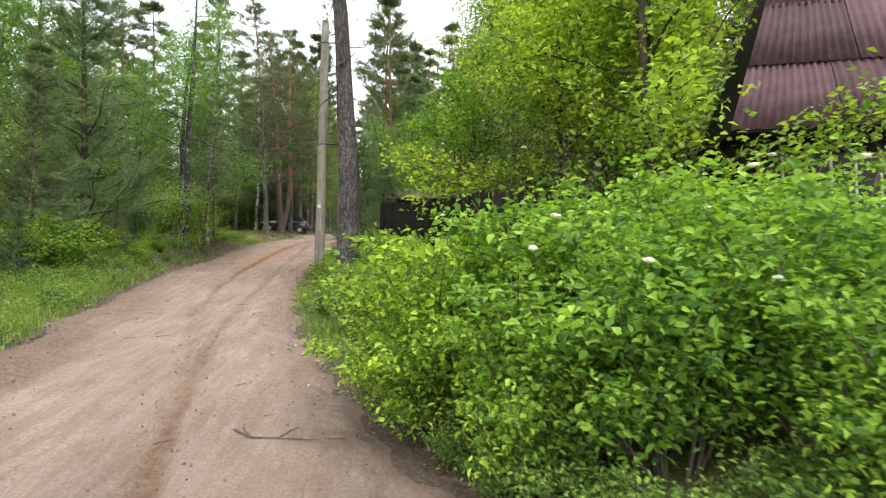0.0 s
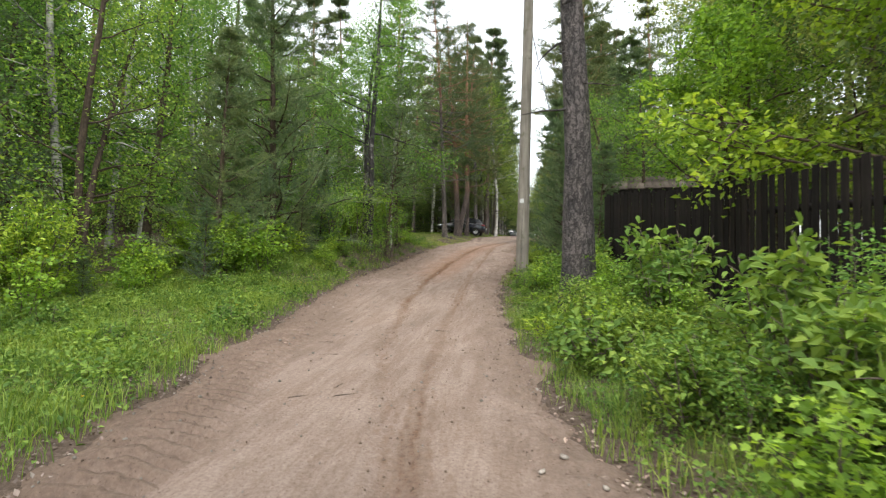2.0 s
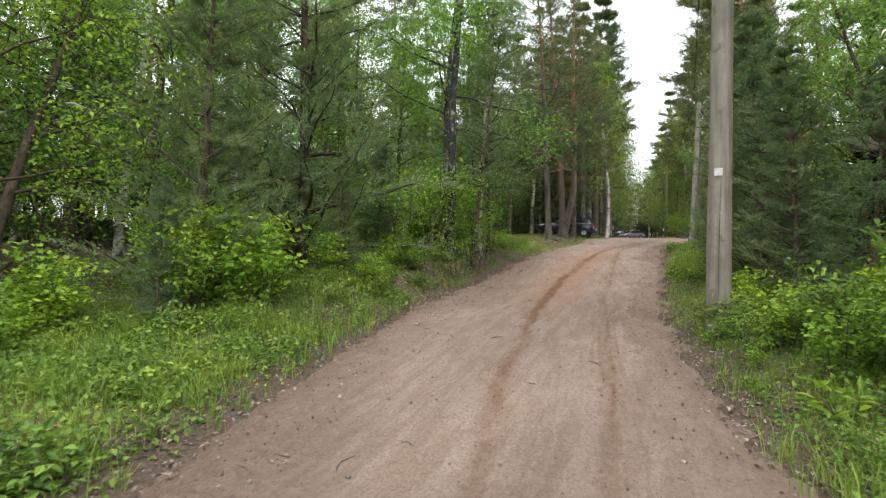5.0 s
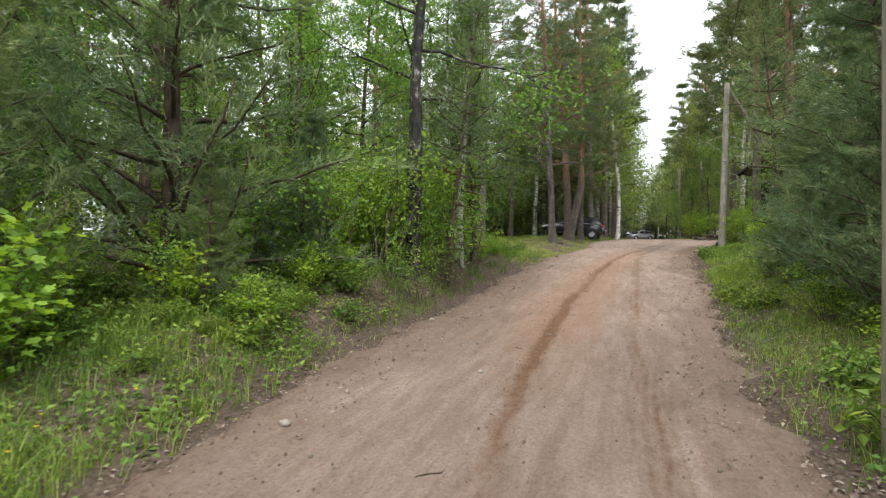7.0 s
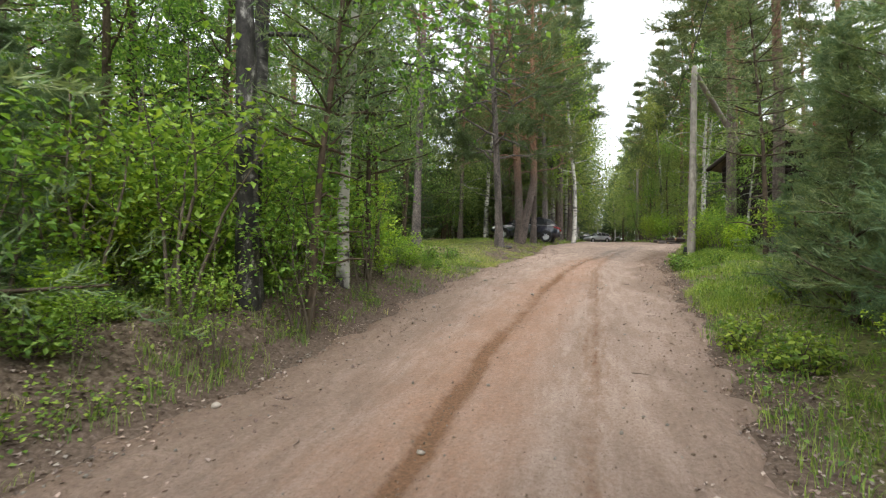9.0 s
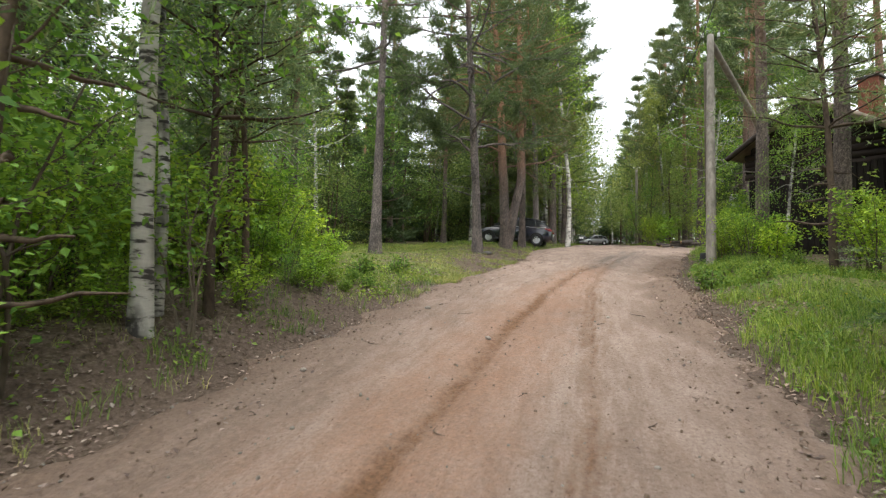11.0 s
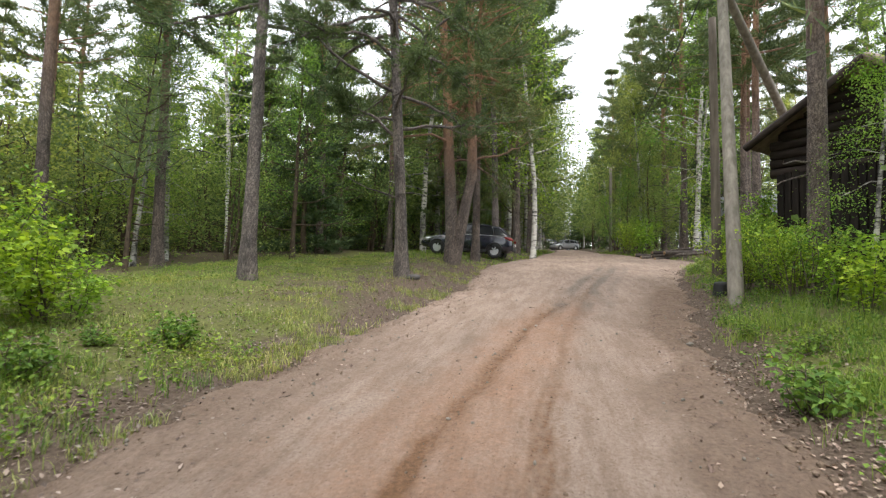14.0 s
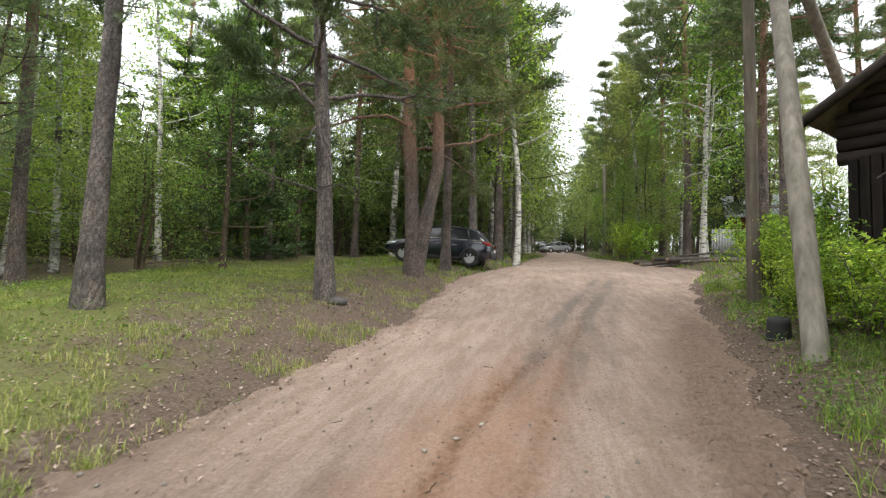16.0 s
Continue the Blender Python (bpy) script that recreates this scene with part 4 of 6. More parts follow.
# beyond the fence and the barn
for x, y, tree, size in ((4.5, 10.9, MAPLE, 1.0), (5.2, 8.4, MAPLE, 1.05), (3.4, 14.6, MAPLE, 0.85), (6.4, 13.0, MAPLE, 1.1), (4.6, 18.5, ASPEN, 0.9), (7.5, 17.5, FAR_PINE, 0.9), (9.0, 11.0, FAR_ASPEN, 0.9), (2.2, 18.3, ASPEN_B, 0.6), (5.4, 10.4, UNDERWOOD, 0.8), (6.8, 9.8, UNDERWOOD, 0.9), (7.6, 12.2, UNDERWOOD, 1.0), (4.6, 12.6, UNDERWOOD, 0.7), (9.2, 9.4, UNDERWOOD, 1.0), (-7.3, 19.6, YOUNG_PINE, 0.34), (-7.0, 17.4, YOUNG_PINE, 0.26), (-7.9, 20.9, YOUNG_PINE, 0.4), (-7.5, 26.6, YOUNG_PINE, 0.32),
                         (11.5, 15.0, FAR_PINE, 1.0), (0.4, 19.9, YOUNG_PINE, 0.66), (0.55, 18.5, YOUNG_PINE, 0.52), (0.95, 17.1, YOUNG_PINE, 0.42), (1.0, 22.4, YOUNG_PINE, 0.72), (2.3, 21.0, YOUNG_PINE, 0.9), (0.9, 24.8, YOUNG_PINE, 0.5), (0.25, 21.5, YOUNG_PINE, 0.3), (0.45, 23.3, YOUNG_PINE, 0.4), (0.3, 24.4, YOUNG_PINE, 0.22), (1.3, 23.6, YOUNG_PINE, 0.62), (1.5, 25.6, YOUNG_PINE, 0.5), (0.75, 20.9, YOUNG_PINE, 0.42), (4.6, 23.6, ASPEN_B, 0.7),
                         (2.3, 31.3, FAR_PINE, 0.9), (2.25, 35.5, FAR_PINE, 1.0), (1.65, 30.1, SLIM_PINE, 1.2), (4.4, 29.0, ASPEN, 0.7), (2.3, 34.2, BIRCH_SLIM, 0.46), (8.5, 27.0, FAR_BROAD, 0.9), (5.2, 46.5, FAR_PINE, 1.0),
                         (8.6, 43.0, FAR_PINE, 1.05), (5.8, 49.5, FAR_PINE, 0.95), (9.5, 48.5, FAR_BROAD, 0.9), (12.5, 38.0, FAR_BROAD, 0.9), (11.0, 33.0, FAR_PINE, 1.0), (10.8, 53.0, FAR_PINE, 1.0), (8.2, 59.0, SPRUCE_TREE, 1.0), (6.4, 61.0, FAR_ASPEN, 0.9), (4.6, 64.0, FAR_ASPEN, 0.6)):
    plant(tree, x, y, size, fill.uniform(0, 6))

# ---- bushes ----
BIG_BUSH = shrub(51, 2.1, 1.3, 18, 6000, 0.088, LEAF_BUSH, "dense light green bush with broad leaves at the road edge", fine=True, clump=0.11)
LOW_BUSH = shrub(52, 0.8, 0.75, 12, 1700, 0.062, LEAF_BERRY, "low thicket of wild raspberry beside the road", name="raspberry_bush", fine=True, clump=0.1, group="raspberry bushes along the road")
MID_BUSH = shrub(53, 1.75, 1.0, 13, 2600, 0.07, LEAF_HAZEL, "young light green hazel bush at the forest edge", name="hazel_bush", clump=0.075, fine=True, group="bushes at the forest edge")
MAPLE_BUSH = shrub(54, 1.3, 0.6, 4, 560, 0.085, LEAF_MAPLE, "maple sapling with large bright leaves", name="maple_sapling", clump=0.13, base=0.35, lobed=True)
ROWAN = shrub(56, 1.6, 0.6, 4, 760, 0.06, LEAF_BIRCH, "slender rowan sapling with light green leaves", name="rowan_sapling", clump=0.17, base=0.3, category="sapling")
WEED = shrub(55, 0.45, 0.4, 9, 360, 0.07, LEAF_BERRY, "clump of low green weeds", name="weed_clump", clump=0.07, category="weeds", group="weeds on the verge", base=0.05)
NETTLE = shrub(57, 0.85, 0.45, 11, 620, 0.085, LEAF_BERRY, "tall green nettles beside the road", name="nettle_clump", clump=0.05, category="weeds", group="nettles along the fence", base=0.1, fine=True, width=0.55)
LILY = shrub(58, 0.3, 0.35, 7, 70, 0.15, LEAF_HAZEL, "clump of broad upright lily leaves", name="lily_clump", clump=0.05, category="weeds", base=0.0, fine=True, width=0.3, droop=-0.6)
for x, y, s in ((-0.62, 10.9, 1.0), (-0.35, 11.3, 1.15), (-0.45, 10.5, 0.9), (-0.1, 10.8, 1.1), (-0.75, 11.6, 0.8), (-6.0, 9.0, 0.8), (-0.6, 13.4, 0.9)):
    plant(LILY, x, y, s, x * 11)
for x, y, s in ((1.75, 34.5, 1.2), (1.75, 7.4, 1.1), (1.55, 8.1, 0.9), (1.9, 8.3, 1.2), (1.2, 7.3, 0.7)):
    plant(ROWAN, x, y, s, x * 6)
for x, y, s, t in ((1.75, 2.7, 0.84, 0.0), (2.1, 4.5, 1.02, 1.0), (1.5, 3.75, 0.98, 2.0), (1.2, 4.5, 0.84, 2.6), (2.2, 6.6, 0.5, 1.1), (3.1, 3.2, 1.02, 3.0), (2.8, 4.9, 1.15, 4.0), (1.75, 5.4, 0.6, 5.0), (3.9, 2.4, 0.95, 0.6), (2.3, 1.7, 0.66, 1.6), (1.05, 3.0, 0.6, 2.2), (0.9, 4.0, 0.88, 3.1), (0.55, 3.9, 0.6, 0.4), (0.5, 4.7, 0.62, 1.9),
                   (0.7, 5.2, 0.45, 5.5), (2.6, 2.5, 0.88, 2.9), (3.7, 4.2, 1.15, 0.9)):
    plant(BIG_BUSH, x, y, s, t)
for x, y, s in ((1.1, 2.5, 0.7), (1.5, 2.2, 0.7), (1.95, 2.0, 0.8), (1.2, 2.9, 0.7), (0.9, 3.0, 0.55), (0.75, 3.4, 0.6), (2.4, 1.5, 0.8), (1.7, 1.8, 0.5), (-0.15, 11.7, 1.2), (0.35, 12.1, 1.5), (0.5, 11.1, 1.6), (0.95, 10.3, 1.5), (0.2, 10.4, 1.2), (0.8, 9.5, 1.4), (1.25, 9.1, 1.6), (0.3, 13.3, 1.5), (-0.4, 14.2, 1.2), (0.1, 14.8, 1.5), (1.1, 8.0, 1.35)):
    plant(LOW_BUSH, x, y, s, x * 9)
for _ in range(74):
    y = fill.uniform(5.0, 17)
    x = right(y) + 0.5 + fill.random() * (1.5 if y < 13 else 1.9)
    plant(LOW_BUSH, x, y, fill.uniform(0.6, 1.4) * (0.62 + 0.38 * min(1, (x - right(y)))), fill.uniform(0, 6))
for _ in range(46):
    y = fill.uniform(6, 29)
    x = left(y) - (2.9 if y < 15 else 1.7) - fill.random() ** 1.4 * 4.0
    plant(MID_BUSH, x, y, fill.uniform(0.6, 1.15), fill.uniform(0, 6))
edge = [(-7.0, 16.0), (-7.4, 14.0), (-8.4, 12.2), (-9.3, 10.2), (-9.8, 8.0), (-10.0, 5.5)]
for k in range(34):
    q = k / 34 * 4.99
    a, b = edge[int(q)], edge[int(q) + 1]
    x, y = a[0] + (b[0] - a[0]) * (q % 1) - fill.uniform(0, 1.6), a[1] + (b[1] - a[1]) * (q % 1) + fill.uniform(-0.4, 0.4)
    plant(MID_BUSH if k % 4 else MAPLE_BUSH, x, y, fill.choice((0.5, 0.65, 0.8, 0.95, 1.15)) * (1 if k % 4 else 1.2), fill.uniform(0, 6))
for x, y, s in ((-9.5, 31.0, 1.1), (-8.9, 31.6, 0.8), (-11.2, 29.6, 1.2), (-10.4, 27.8, 1.15), (-8.1, 29.9, 0.7)):
    plant(MID_BUSH, x, y, s, x * 3)
for x, y, s in ((0.35, 6.05, 0.8), (0.55, 5.6, 0.75), (1.2, 6.6, 0.85), (-7.4, 15.6, 1.5), (-6.95, 15.2, 1.3), (-8.9, 30.4, 1.6), (-8.3, 31.2, 1.3), (-9.4, 29.4, 1.6), (-8.0, 30.0, 1.2), (-8.6, 29.0, 1.3), (-7.8, 31.2, 0.9), (-7.0, 17.1, 0.8), (-6.7, 18.9, 0.6), (-8.2, 18.8, 1.2), (-6.9, 27.3, 0.7), (-0.5, 17.3, 0.7), (-0.2, 18.6, 0.5), (-0.55, 15.6, 0.7), (1.9, 34.2, 1.0), (2.1, 36.6, 1.2), (1.8, 33.3, 0.9), (3.2, 58.0, 2.0), (2.0, 35.4, 1.1), (2.4, 37.0, 1.2), (2.1, 33.8, 1.0),
                (-8.0, 26.0, 0.8), (-7.3, 21.8, 0.7), (-7.6, 22.9, 1.0), (0.2, 11.6, 0.6), (0.3, 13.2, 0.7)):
    plant(MAPLE_BUSH, x, y, s, x * 5)
for x, y, s in ((1.75, 35.2, 0.7), (1.75, 37.4, 0.6), (1.95, 36.5, 0.7), (2.3, 38.4, 0.8), (2.6, 41.2, 0.9), (3.3, 43.0, 0.9), (2.8, 61.0, 1.2), (3.6, 62.0, 1.3), (2.0, 29.4, 0.8), (2.7, 27.6, 0.9), (3.1, 39.6, 1.1), (-0.1, 20.6, 0.45), (2.6, 31.2, 0.8)):
    plant(MID_BUSH, x, y, s, x * 7)
for _ in range(90):
    y = fill.uniform(4, 46)
    if fill.random() < 0.6:
        y = min(y, 31 * fill.uniform(0.5, 1))
        x = left(y) - 0.5 - fill.random() * 3.5
    else:
        x = right(y) + 0.35 + fill.random() * 2.0
        y = max(y, 16)
        x = right(y) + 0.35 + fill.random() * 1.8
    plant(WEED, x, y, fill.uniform(0.5, 1.2), fill.uniform(0, 6))


for _ in range(100):
    y = fill.uniform(15.2, 28.5)
    back = fill.random() ** 1.4
    kind = fill.choice((ROWAN, MAPLE_BUSH, MAPLE_BUSH, LOW_BUSH, WEED, WEED))
    plant(kind, left(y) - 0.75 - back * 3.2, y, (0.35 + 0.75 * back + fill.uniform(0, 0.3)) * (0.7 if kind is LOW_BUSH else 1), fill.uniform(0, 6))
for x, y, s in ((-5.75, 20.7, 1.1), (-5.7, 22.2, 1.6), (-6.0, 22.8, 2.3), (-5.85, 24.4, 1.7), (-6.55, 21.2, 2.4), (-6.9, 19.6, 1.9), (-7.2, 20.6, 2.2), (-6.6, 22.4, 1.8), (-7.0, 23.0, 2.4), (-7.5, 24.6, 2.0), (-7.9, 19.3, 2.0), (-7.4, 17.9, 1.3), (-8.9, 25.2, 2.2), (-7.8, 28.0, 1.6), (-7.0, 26.2, 1.5), (-9.3, 28.6, 2.0)):
    plant(ROWAN, x, y, s, x * 4)


# ---- grass, litter, stones ----
def scatter(count, seed, lo, hi, where, keep):
    rng = np.random.default_rng(seed)
    y = rng.uniform(lo, hi, count * 4)
    x = where(y, rng)
    ok = rng.random(len(x)) < keep(x, y)
    x, y = x[ok][:count], y[ok][:count]
    return np.stack([x, y, ground_z(x, y)], 1), rng


def blades(at, rng, h, w, tuft=6):
    """Thin arched blades, a few to a tuft."""
    at = np.repeat(at, tuft, 0)
    h = np.repeat(h, tuft) if np.ndim(h) else h
    k = len(at)
    at = at + rng.standard_normal((k, 3)) * np.array([0.035, 0.035, 0])
    at[:, 2] -= 0.012
    a = rng.uniform(0, 6.28, k)
    side = np.stack([np.cos(a), np.sin(a), 0 * a], 1)
    lean_ = np.stack([-np.sin(a), np.cos(a), 0 * a], 1) * rng.uniform(0.25, 1.15, k)[:, None]
    hh = (h * rng.uniform(0.45, 1.35, k))[:, None]
    up = np.array([[0, 0, 1.0]])
    ww = w * rng.uniform(0.6, 1.3, k)[:, None]
    mid, far_ = at + up * hh * 0.55 + lean_ * hh * 0.22, at + up * hh * 0.85 + lean_ * hh * 0.62
    v = np.stack([at - side * ww, at + side * ww, mid + side * ww * 0.85, mid - side * ww * 0.85, far_ + side * ww * 0.5, far_ - side * ww * 0.5, at + up * hh * 0.86 + lean_ * hh * 1.05], 1)
    base = np.arange(k)[:, None] * 7
    return v.reshape(-1, 3), [np.concatenate([base + np.array([[0, 1, 2, 3]]), base + np.array([[3, 2, 4, 5]])]), base + np.array([[5, 4, 6]])]


def tufty(x, y):
    return 0.25 + 0.75 * smooth(-0.1, 0.45, waves(x, y, 1.7, 0.3) + 0.6 * waves(x, y, 4.1, 1.1))


at, rng = scatter(6500, 61, 1.5, 17, lambda y, r: left(y) - 0.05 - r.random(len(y)) ** 1.3 * 4.2, lambda x, y: tufty(x, y) * smooth(0.0, 0.7, left(y) - x) + 0.05)
v, f = blades(at, rng, 0.22, 0.0032)
tagged(new("grass", mesh_of("grass", v, f, GRASS, False)), "long green grass on the verge under the trees", "grass", kind="stuff")
at, rng = scatter(9500, 62, 17, 48, lambda y, r: left(y) - r.random(len(y)) ** 1.2 * 9, lambda x, y: tufty(x, y) ** 2 * (0.12 + 0.88 * smooth(26, 31, y)) * (1 - 0.45 * smooth(31, 36, y) * smooth(6, 2.5, left(y) - x + 1.4 * waves(x, y, 0.9, 1.4))))
v, f = blades(at, rng, 0.1, 0.0032)
tagged(new("grass", mesh_of("grass", v, f, DRY_GRASS, False)), "short patchy grass on the trodden verge", "grass", kind="stuff")
at, rng = scatter(10000, 63, 4.2, 44, lambda y, r: right(y) + r.random(len(y)) ** 1.2 * 2.6, lambda x, y: tufty(x, y) ** (1 + smooth(24, 29, y)) * smooth(-0.05, 0.4, x - right(y) - 0.22 * smooth(24, 29, y)) * (0.6 - 0.3 * smooth(15, 17, y) * smooth(25, 22, y)) * (1 - 0.65 * smooth(32, 35, y)))
at_h = 0.10 + 0.03 * smooth(20, 26, at[:, 1]) + 0.07 * smooth(15, 12, at[:, 1])
v, f = blades(at, rng, at_h * 1.25, 0.003)
tagged(new("grass", mesh_of("grass", v, f, GRASS, False)), "green grass beside the sandy road", "grass", kind="stuff")
at, rng = scatter(1300, 72, 14.5, 30, lambda y, r: left(y) - 0.2 - r.random(len(y)) * 2.6, lambda x, y: tufty(x + 4, y) ** 2)
v, f = blades(at, rng, 0.17, 0.003)
tagged(new("grass", mesh_of("grass", v, f, GRASS, False)), "thin grass tufts on the bank beside the road", "grass", kind="stuff")
at, rng = scatter(4000, 64, 46, 75, lambda y, r: np.where(r.random(len(y)) < 0.6, left(y) - r.random(len(y)) * 7, right(y) + r.random(len(y)) * 3), lambda x, y: tufty(x, y))
v, f = blades(at, rng, 0.15, 0.008, 4)
tagged(new("grass", mesh_of("grass", v, f, GRASS, False)), "short grass under the far trees", "grass", kind="stuff")



def low_plants(count, seed, lo, hi, where, keep, tall, size, label, material=None):
    material = material or LEAF_BERRY
    at, rng = scatter(count, seed, lo, hi, where, keep)
    at[:, 2] += rng.random(len(at)) ** 1.4 * tall * (0.5 + 0.5 * tufty(at[:, 0] * 1.7, at[:, 1] * 1.7))
    v, f = leaves(at, size, rng, 0.0, 0.75, 0.7)
    tagged(new("ground_cover", mesh_of("ground_cover", v, f, material, False)), label, "low plants", kind="stuff")


low_plants(60000, 66, 1.5, 18, lambda y, r: left(y) + 0.05 - r.random(len(y)) * 5.5, lambda x, y: smooth(-0.1, 0.8, left(y) - x) * tufty(x + 9, y), 0.26, 0.06, "low broad-leaved weeds in the verge grass")
low_plants(26000, 67, 15, 46, lambda y, r: left(y) - 0.2 - r.random(len(y)) ** 0.8 * 9, lambda x, y: tufty(x + 5, y) * (0.25 + 0.75 * smooth(2, 4, left(y) - x)) * (1 - 0.6 * smooth(31, 34, y) * smooth(7, 4, left(y) - x + 1.4 * waves(x, y, 0.9, 1.4))), 0.16, 0.05, "low green plants on the forest floor", GRASS)
low_plants(14000, 70, 14.5, 31, lambda y, r: left(y) - 0.35 - r.random(len(y)) ** 1.2 * 3.6, lambda x, y: tufty(x + 1, y) ** 2, 0.2, 0.045, "low green plants on the bank beside the road")
low_plants(28000, 68, 4.5, 46, lambda y, r: right(y) + 0.1 + r.random(len(y)) * 2.8, lambda x, y: smooth(-0.05, 0.5, x - right(y) - 0.2 * smooth(24, 29, y)) * tufty(x + 2, y) * (1 - 0.5 * smooth(15, 18, y)), 0.22, 0.05, "low green weeds beside the road")

at, rng = scatter(30000, 65, 4, 46, lambda y, r: np.where(r.random(len(y)) < 0.65, left(y) + 0.75 - r.random(len(y)) * 4.5, right(y) - 0.55 + r.random(len(y)) * 1.8), lambda x, y: 0.35 + 0.65 * smooth(14, 18, y))
at[:, 2] += np.where((at[:, 0] > left(at[:, 1])) & (at[:, 0] < right(at[:, 1])), 0.025, 0.012)
v, f = leaves(at, 0.04, rng, -0.1, 0.9, 0.7)
tagged(new("leaf_litter", mesh_of("leaf_litter", v, f, DEAD_LEAF, False)), "dry brown fallen leaves along the road edges", "fallen leaves", kind="stuff")

at, rng = scatter(10000, 73, 5, 32, lambda y, r: np.where(r.random(len(y)) < 0.55, right(y) - 0.12 + r.random(len(y)) * 1.2, left(y) + 0.15 - r.random(len(y)) * 1.6), lambda x, y: 0.2 + 0.8 * tufty(x * 1.5 + 7, y * 1.5))
at[:, 2] += np.where((at[:, 0] > left(at[:, 1])) & (at[:, 0] < right(at[:, 1])), 0.03, 0.015)
v, f = leaves(at, 0.04, rng, -0.1, 0.9, 0.7)
tagged(new("leaf_litter", mesh_of("leaf_litter", v, f, DEAD_LEAF, False)), "grey-brown fallen leaves on the road shoulders", "fallen leaves", kind="stuff")

BITS = leaf_material("bark_bit", (0.025, 0.019, 0.011), (0.05, 0.038, 0.024), (0.09, 0.07, 0.044), 0.0, 0.9)
at, rng = scatter(3200, 69, 2, 44, lambda y, r: left(y) + (right(y) - left(y)) * np.where(r.random(len(y)) < 0.5, r.random(len(y)), np.where(r.random(len(y)) < 0.5, r.random(len(y)) ** 3, 1 - r.random(len(y)) ** 3)), lambda x, y: 0.3 + 0.7 * tufty(x + 3, y))
at[:, 2] = road_z(at[:, 0], at[:, 1]) + 0.004
v, f = leaves(at, 0.022, rng, -0.1, 0.85, 0.5)
tagged(new("bark_litter", mesh_of("bark_litter", v, f, BITS, False)), "dark crumbs of bark and needles on the sand", "litter", kind="stuff")

# ---- poles and cable ----
GREY_WOOD = surface("weathered_pole_wood", [(0.3, (0.17, 0.15, 0.125)), (0.6, (0.30, 0.27, 0.23)), (0.8, (0.38, 0.35, 0.31))], 12, 0.85, 0.6, 0.006, (1, 1, 0.08), (0.16, 0.15, 0.11))
BROWN_WOOD = surface("brown_pole_wood", [(0.3, (0.09, 0.075, 0.06)), (0.6, (0.16, 0.135, 0.11)), (0.8, (0.23, 0.2, 0.165))], 12, 0.9, 0.6, 0.006, (1, 1, 0.08))
TAG = surface("white_tag_paint", [(0.3, (0.6, 0.6, 0.58)), (0.7, (0.8, 0.8, 0.78))], 30, 0.6, 0.1, 0.002)
RUBBER = surface("black_rubber", [(0.3, (0.012, 0.012, 0.013)), (0.7, (0.03, 0.03, 0.032))], 40, 0.7, 0.2, 0.002)
IRON = surface("dark_iron", [(0.3, (0.05, 0.05, 0.052)), (0.7, (0.13, 0.12, 0.115))], 30, 0.5, 0.2, 0.002, metal=0.6)


def pole(foot, top, r, label, tag=None, hardware=True, brace=None, wood=None):
    """A wooden power pole with a tin number tag, iron hooks and insulators, and a brace where it has one."""
    wood = wood or GREY_WOOD
    x, y = foot
    z = gz(x, y)
    root = thing("utility_pole", Matrix.Translation((x, y, z)), label, "utility pole")
    rng = np.random.default_rng(int(abs(x * 100)))
    end = np.array(top) - (x, y, z)
    t = np.linspace(0, 1, 12)[:, None]
    tube = Tubes()
    tube.add(np.array([[0, 0, -0.3]]) * (1 - t) + end * t, np.linspace(r * 1.06, r * 0.8, 12), 16, 0.012, rng)
    part("shaft", tube.mesh("shaft", wood), None, root)
    crack = Tubes()
    split = not brace and hardware
    crack.add(np.array([[-0.02, -r * 1.015, 0.5], [-0.015, -r * 1.01, 1.2], [0.0, -r * 1.0, 1.95]]), [0.002, 0.0045, 0.0015], 5)
    if split:
        part("crack", crack.mesh("crack", RUBBER), None, root, "dark split in the wood")
    if tag:
        a = np.linspace(-0.32, 0.32, 6) - 1.75
        v = [(1.04 * r * math.cos(u), 1.04 * r * math.sin(u), w) for w in (tag, tag + 0.1) for u in a]
        part("number_tag", mesh_of("number_tag", v, np.array([[i, i + 1, i + 7, i + 6] for i in range(5)]), TAG), None, root, "small white tin tag")
    if hardware:
        for side in (-1, 1):
            hook = Tubes()
            p = end * 0.985
            hook.add([p, p + [side * 0.2, 0, -0.02], p + [side * 0.25, 0, 0.02], p + [side * 0.25, 0, 0.1]], [0.012, 0.012, 0.012, 0.01], 6)
            part("hook", hook.mesh("hook", IRON), None, root, "bent iron insulator hook")
            cap = Tubes()
            cap.add([p + [side * 0.25, 0, 0.06], p + [side * 0.25, 0, 0.1], p + [side * 0.25, 0, 0.13], p + [side * 0.25, 0, 0.17]], [0.045, 0.05, 0.03, 0.04], 10)
            part("insulator", cap.mesh("insulator", TAG), None, root, "white porcelain insulator")
    if brace:
        arm = Tubes()
        a, b = end * 0.97, np.array(brace) - (x, y, z)
        arm.add(a * (1 - t) + b * t, np.linspace(r * 0.75, r * 0.95, 12), 14, 0.012, rng)
        part("brace", arm.mesh("brace", GREY_WOOD), None, root, "slanting wooden brace")
    return root


pole((-0.92, 16.55), (-0.85, 16.6, 9.4), 0.145, "grey weathered wooden power pole with a white tag", tag=2.05)
pole((1.14, 35.9), (1.8, 38.75, 11.4), 0.13, "leaning grey wooden power pole with a slanting brace", brace=(7.6, 44.9, 4.7))
pole((2.1, 40.3), (1.95, 40.0, 11.0), 0.115, "brown wooden power pole with torn paper notices", tag=2.0, hardware=False, wood=BROWN_WOOD)
pole((3.05, 72.7), (3.05, 72.7, 14.2), 0.14, "distant grey wooden power pole beside the road")


